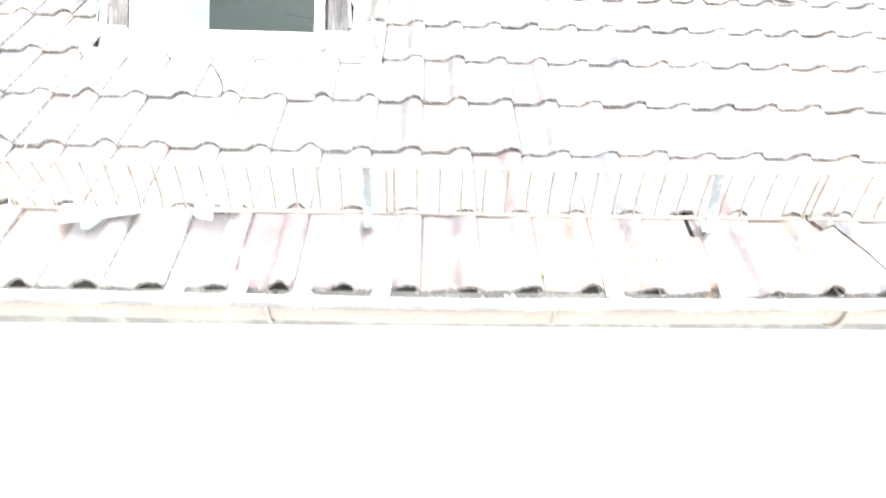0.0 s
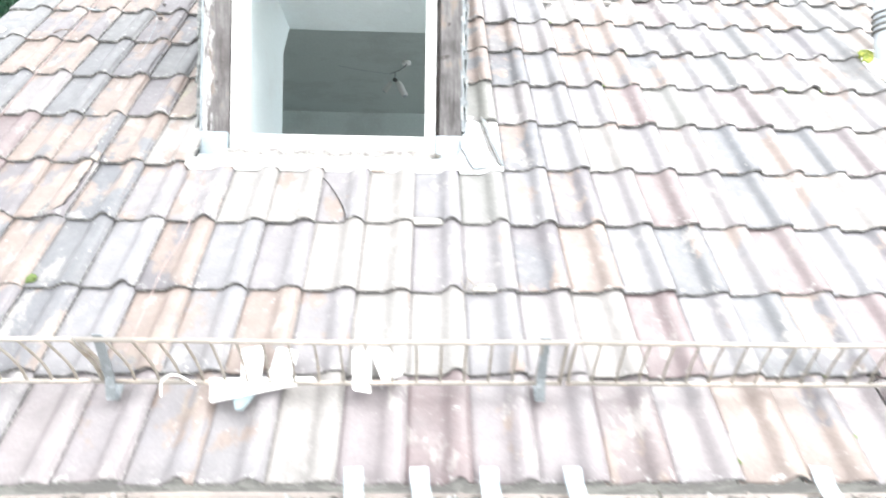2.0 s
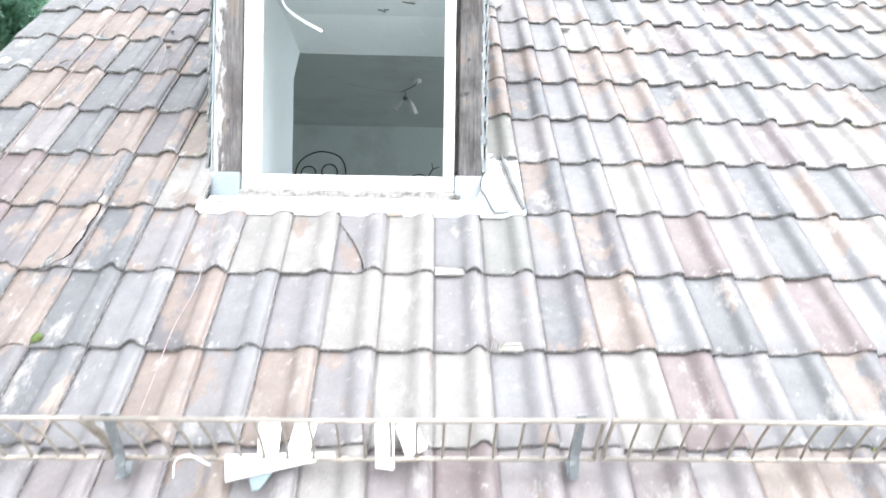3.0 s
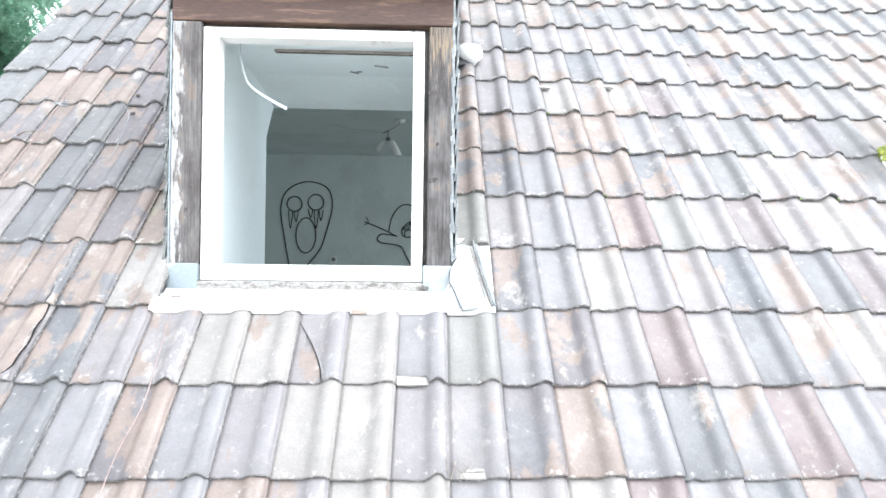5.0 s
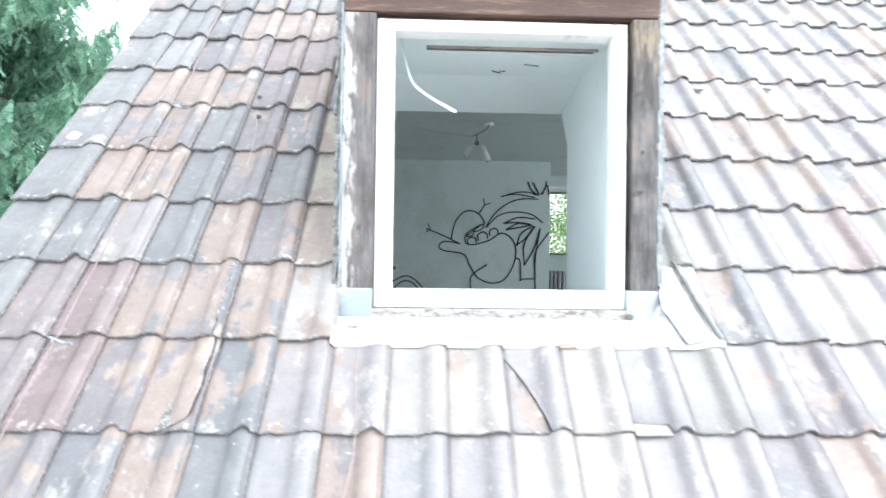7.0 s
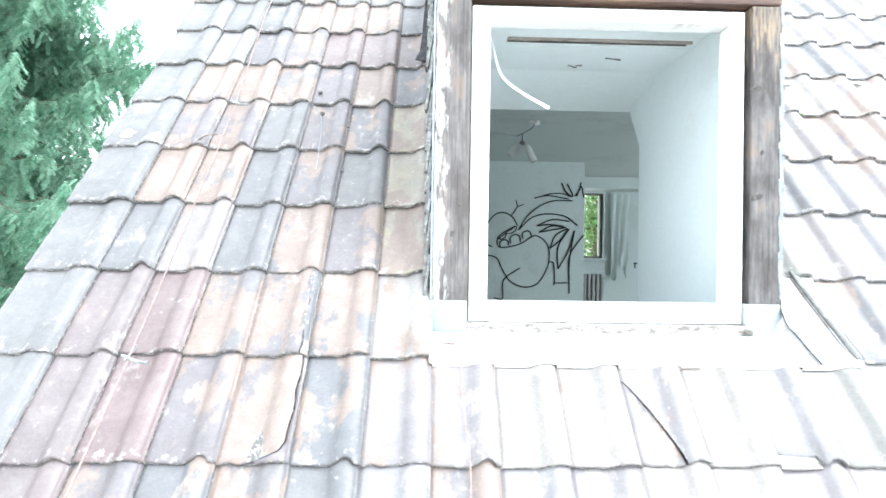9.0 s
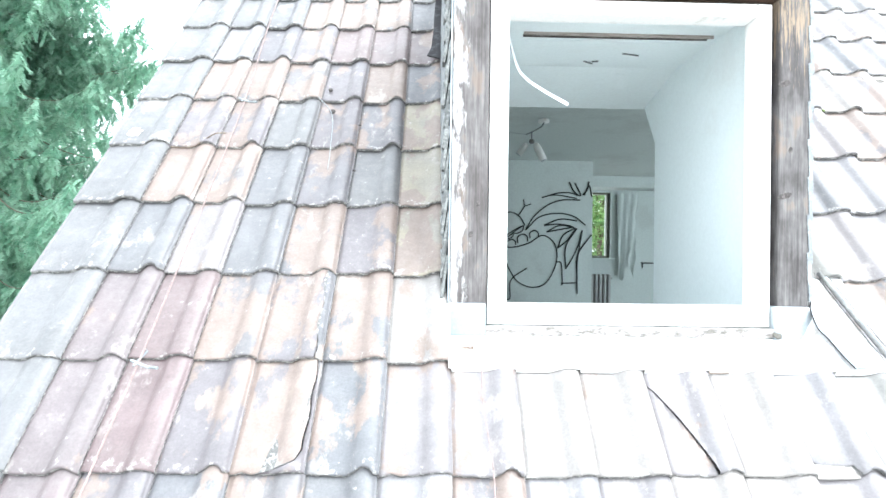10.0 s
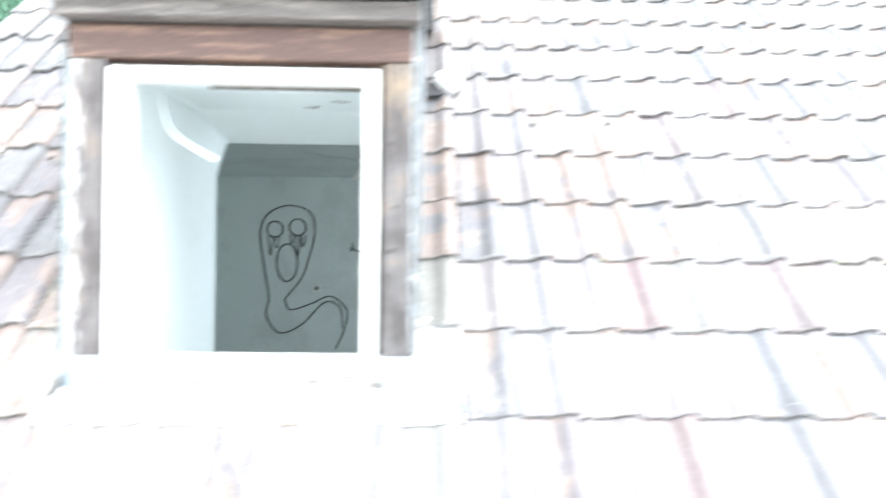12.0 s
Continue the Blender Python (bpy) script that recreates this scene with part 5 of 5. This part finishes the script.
for u0, u1, v0, v1, h in ((0.992, 1.116, -0.337, -0.300, -0.004), (1.215, 1.325, -0.674, -0.654, 0.006), (1.235, 1.30, -0.652, -0.640, 0.008), (1.74, 1.83, 1.585, 1.615, 0.012), (2.11, 2.22, 1.60, 1.632, 0.012)):
    bm = box(bmesh.new(), (u0, v0, h - 0.012), (u1, v1, h), 0.004)
    bmesh.ops.subdivide_edges(bm, edges=list(bm.edges), cuts=2)
    for vert in bm.verts:
        vert.co += 0.006 * noise.noise_vector(vert.co * 45)
    ob = tagged(mesh_object("mortar_piece", bm, PALE_MORTAR), "crumbling pale mortar at a broken tile edge", "mortar", "mortar pieces on the roof")
    ob.matrix_basis = ROOF.copy()
rng = random.Random(31)
straw = thing("straw_tuft", "tuft of dry straw sticking out under a tile", "straw")
for k in range(11):
    a = on_roof(1.19 + rng.uniform(-0.03, 0.05), -0.668 + rng.uniform(-0.015, 0.02), 0.006)
    b = a + ROOF.to_3x3() @ Vector((rng.uniform(-0.045, 0.03), rng.uniform(-0.05, 0.06), rng.uniform(0.005, 0.03)))
    part("stalk", tube(bmesh.new(), [a, a.lerp(b, 0.5) + Vector((0, 0, 0.004)), b], 0.0016, 4), RAIL_PAINT, straw)
for u, v, size in ((-0.559, 1.427, 0.015), (-0.528, 1.255, 0.019), (-0.388, 0.86, 0.009), (-0.563, 1.994, 0.014), (-0.394, 1.158, 0.008)):
    bm = bmesh.new()
    clump(bm, on_roof(u, v, 0.008), size * 0.75, u * 30, 0.5)
    tagged(mesh_object("dead_moss", bm, KNOT_WOOD), "small dark clump of dead moss on the tiles", "moss", "dead moss clumps on the roof")
bm = bmesh.new()
clump(bm, (1.094, FRONT - 0.022, Z0 + 0.076), 0.015, 3, 0.6)
tagged(mesh_object("dirt_wedge", bm, LITTER), "yellowish dirt gathered in the window frame's corner", "dirt")
stamp = thing("stamped_mark", "small rust-brown stamped mark on the lead apron", "mark")
for x0, x1, y0 in ((0.033, 0.046, 0.071), (0.049, 0.060, 0.070), (0.063, 0.074, 0.072), (0.036, 0.072, 0.062)):
    part("bar", box(bmesh.new(), (x0, 0.0, 0.0), (x1, 0.005, 0.003), 0.0, pose(0, y0, Z0 + 0.010 + 0.33 * y0, 18)), BARE_BATTEN, stamp)


# ---- tiles, last ----
def profile_at(prof, x):
    for (a, p), (b, q) in zip(prof, prof[1:]):
        if a <= x <= b:
            return p + (q - p) * (x - a) / max(b - a, 1e-6)
    return prof[-1][1]


def tile_verts(x0, wide, length, seed=0, split=None):
    """Rows of points of one tile: lower edge at y = 0 with small chips, the roll on its right.
    split: (line, side) keeps what lies on one side of a crack that runs along x = line(y)."""
    prof = [(x - (wide - WIDE) * (1 - x / WIDE), h) for x, h in PROFILE]
    steps = [(0.0, -0.0145), (0.0, -0.004), (0.006, 0.0)]
    steps += [(0.16, 0.0), (length, 0.0)] if split is None else [(0.03 * k, 0.0) for k in range(1, 12)] + [(length, 0.0)]
    rows = []
    for y, lift in steps:
        row = []
        for x, h in prof:
            if split:
                line, side = split
                edge = min(max(line(y) + 0.0015 * side, prof[0][0]), prof[-1][0])
                x = max(x, edge) if side > 0 else min(x, edge)
                h = profile_at(prof, x)
            j = 0.0
            if y < 0.01:  # small nicks all along, here and there a larger chip
                j = 0.005 * noise.noise(Vector((x * 70, seed * 7.3, 0))) + 0.035 * max(0.0, noise.noise(Vector((x * 16, seed * 5.7, 2))) - 0.28)
            row.append((x + x0, y + j, h + lift - y * 0.0165 / COURSE + 0.0016 * noise.noise(Vector((x * 18, y * 9, seed * 3.1)))))
        rows.append(row)
    return rows


def tile_bm(wide, seed, split=None):
    bm = bmesh.new()
    rows = [[bm.verts.new(p) for p in r] for r in tile_verts(0.0, wide, COURSE + 0.03, seed, split)]
    for j, (a, b) in enumerate(zip(rows, rows[1:])):
        for k in range(len(a) - 1):
            bm.faces.new((a[k], a[k + 1], b[k + 1], b[k])).material_index = 1 if j == 0 else 0
    for edge in (0, -1):
        low = bm.verts.new(rows[-1][edge].co - Vector((0, 0, 0.016)))
        ring_ = [row[edge] for row in rows] + [low]
        bm.faces.new(ring_ if edge else ring_[::-1]).material_index = 1
    if split:
        bmesh.ops.remove_doubles(bm, verts=bm.verts, dist=1e-5)
    bm.normal_update()
    return bm


def as_mesh(name, bm, mat):
    me = bpy.data.meshes.new(name)
    bm.to_mesh(me)
    bm.free()
    me.materials.append(mat)
    me.materials.append(EDGE_DIRT)
    for p in me.polygons:
        p.use_smooth = abs(p.normal.z) > 0.2
    return me


def free_of_dormer(r, k):
    if r == 0:
        return not 1 <= k <= 7
    return not (1 <= r <= 7 and 1 <= k <= 6)


rng = random.Random(11)
# tone of each tile, course by course from the left verge
KINDS = {"g": TILE_SLATE, "l": TILE_LILAC, "w": TILE_CHALK, "s": TILE_BARED, "f": TILE_HALF, "p": TILE_PINK, "m": TILE_MAUVE, "o": TILE_OCHRE, "e": TILE_SAGE, "v": TILE_GREY}
CHART = {6: "vggfffg......llglllll", 5: "vlsfppp......flllglll", 4: "vfsffss......lllwlwpl", 3: "vfsgffo......sslfslsl",
         2: "vssgsgo......ssllsflg", 1: "vglgsfo......elllpelp", 0: "vppsfsw.......slwllsl", -1: "vppffsllwwlwlelslplgl",
         -2: "vpfsfglsllwwllfslglpl", -3: "vppsfflflslwwllwplgsp", -4: "vmmmmmmmlmwmpmmpmssmp"}
MESHES = {letter: [as_mesh("roof_tile", tile_bm(WIDE, s), m) for s in range(8)] for letter, m in KINDS.items()}
VERGE_MESHES = [as_mesh("verge_tile", tile_bm(WIDE + 0.044, 9 + s), TILE_GREY) for s in range(3)]
far_v, far_f = [], []
LAST = int(RIGHT / WIDE)


def lay(r, k):
    """Pose of tile k of course r in the roof's frame."""
    return Matrix.Translation((WIDE * (k - 1) + rng.uniform(-0.0015, 0.0015), r * COURSE + rng.uniform(-0.005, 0.005), rng.uniform(0, 0.003))) @ pose(0, 0, 0, rng.uniform(-0.5, 0.5), rng.uniform(-0.6, 0.6), rng.uniform(-0.5, 0.5))


for r in range(-4, TOP):
    for k in range(-6, LAST + 1):
        if not free_of_dormer(r, k):
            continue
        local = lay(r, k)
        if (r, k) == (-4, 14):  # slipped tile beside a broken one
            local = Matrix.Translation((WIDE * 13 - 0.012, r * COURSE - 0.016, 0.004)) @ pose(0, 0, 0, 0.5, 0, -1.0)
        if r <= 6 and k <= 17:
            if (r, k) == (-4, 13):  # its roll is gone
                bm = tile_bm(WIDE, 6)
                bmesh.ops.bisect_plane(bm, geom=list(bm.verts) + list(bm.edges) + list(bm.faces), plane_co=(0.138, 0.15, 0), plane_no=(1.0, -0.03, 0), clear_outer=True)
                ob = new("tile_piece", as_mesh("tile_piece", bm, TILE_MAUVE))
                ob.parent = roof
                ob.matrix_basis = ROOF @ local
                continue
            if (r, k) == (-4, 16):  # cracked lengthwise
                for flip in (1, -1):
                    bm = tile_bm(WIDE, 5)
                    cut = Vector((1.0, 0.22, 0)).normalized() * flip
                    bmesh.ops.bisect_plane(bm, geom=list(bm.verts) + list(bm.edges) + list(bm.faces), plane_co=Vector((0.142, 0.15, 0)) - cut * 0.0008, plane_no=cut, clear_outer=True)
                    ob = new("tile_piece", as_mesh("tile_piece", bm, TILE_HALF))
                    ob.parent = roof
                    ob.matrix_basis = ROOF @ local @ pose(0.0, 0.0, 0.0 if flip > 0 else 0.003, 0, 0, 0.08 * flip)
                continue
            if (r, k) in ((-1, -2), (0, -2)):  # cracked along the roll, the crack of one turning off at its foot
                for side in (1, -1):
                    bm = tile_bm(WIDE, 5 + r, ((lambda y: 0.186 + 0.003 * math.sin(50 * y) - 0.12 * math.exp(-max(0.0, y) / 0.016)) if r else (lambda y: 0.176 + 0.005 * math.sin(38 * y) - 0.02 * y), side))
                    ob = new("tile_piece", as_mesh("tile_piece", bm, TILE_HALF if r else TILE_BARED))
                    ob.parent = roof
                    ob.matrix_basis = ROOF @ local @ pose(0.0, 0.0, 0.0 if side > 0 else 0.002, 0, 0, 0.1 * side)
                continue
            if (r, k) == (-1, 4):  # cracked right across
                for side in (1, -1):
                    bm = tile_bm(WIDE, 2, (lambda y: 0.122 - 0.893 * max(0.0, y) ** 1.5 + 0.001 * side, side))
                    ob = new("tile_piece", as_mesh("tile_piece", bm, TILE_LILAC))
                    ob.parent = roof
                    ob.matrix_basis = ROOF @ local @ pose(0.0, 0.0, -0.001 if side > 0 else -0.003, 0, 0, 0.25 * side)
                continue
            if (r, k) in ((-1, 6), (-3, 16)):  # lower edge of the pan broken away
                bm = tile_bm(WIDE, 1)
                for v in bm.verts:
                    if v.co.y < 0.012 and v.co.x < 0.125:
                        v.co.y += 0.030 + 0.008 * noise.noise(Vector((v.co.x * 50, 0, 0)))
                        v.co.z -= 0.002
                ob = new("roof_tile", as_mesh("roof_tile", bm, TILE_LILAC))
                ob.parent = roof
                ob.matrix_basis = ROOF @ local
                continue
            if k == -6:
                me = rng.choice(VERGE_MESHES)
            else:
                row = CHART[r]
                letter = row[k + 6] if k + 6 < len(row) and row[k + 6] != "." else rng.choice("llgwfps")
                me = rng.choice(MESHES[letter])
            ob = new("roof_tile", me)
            ob.parent = roof
            ob.matrix_basis = ROOF @ local
        else:
            rows = tile_verts(0.0, WIDE + 0.044 if k == -6 else WIDE, COURSE + 0.03, (r * 5 + k) % 7)
            n, start = len(rows[0]), len(far_v)
            far_v += [ROOF @ local @ Vector(p) for row in rows for p in row]
            for a in range(4):
                far_f += [(start + a * n + j, start + a * n + j + 1, start + (a + 1) * n + j + 1, start + (a + 1) * n + j) for j in range(n - 1)]
me = bpy.data.meshes.new("far_tiles")
me.from_pydata([tuple(v) for v in far_v], [], far_f)
me.materials.append(TILE_FAR)
me.materials.append(EDGE_DIRT)
across = len(PROFILE) - 1
for p in me.polygons:
    p.use_smooth = True
    p.material_index = 1 if p.index % (4 * across) < across else 0
far = new("far_tiles", me)
far.parent = roof
far["kind"] = "stuff"
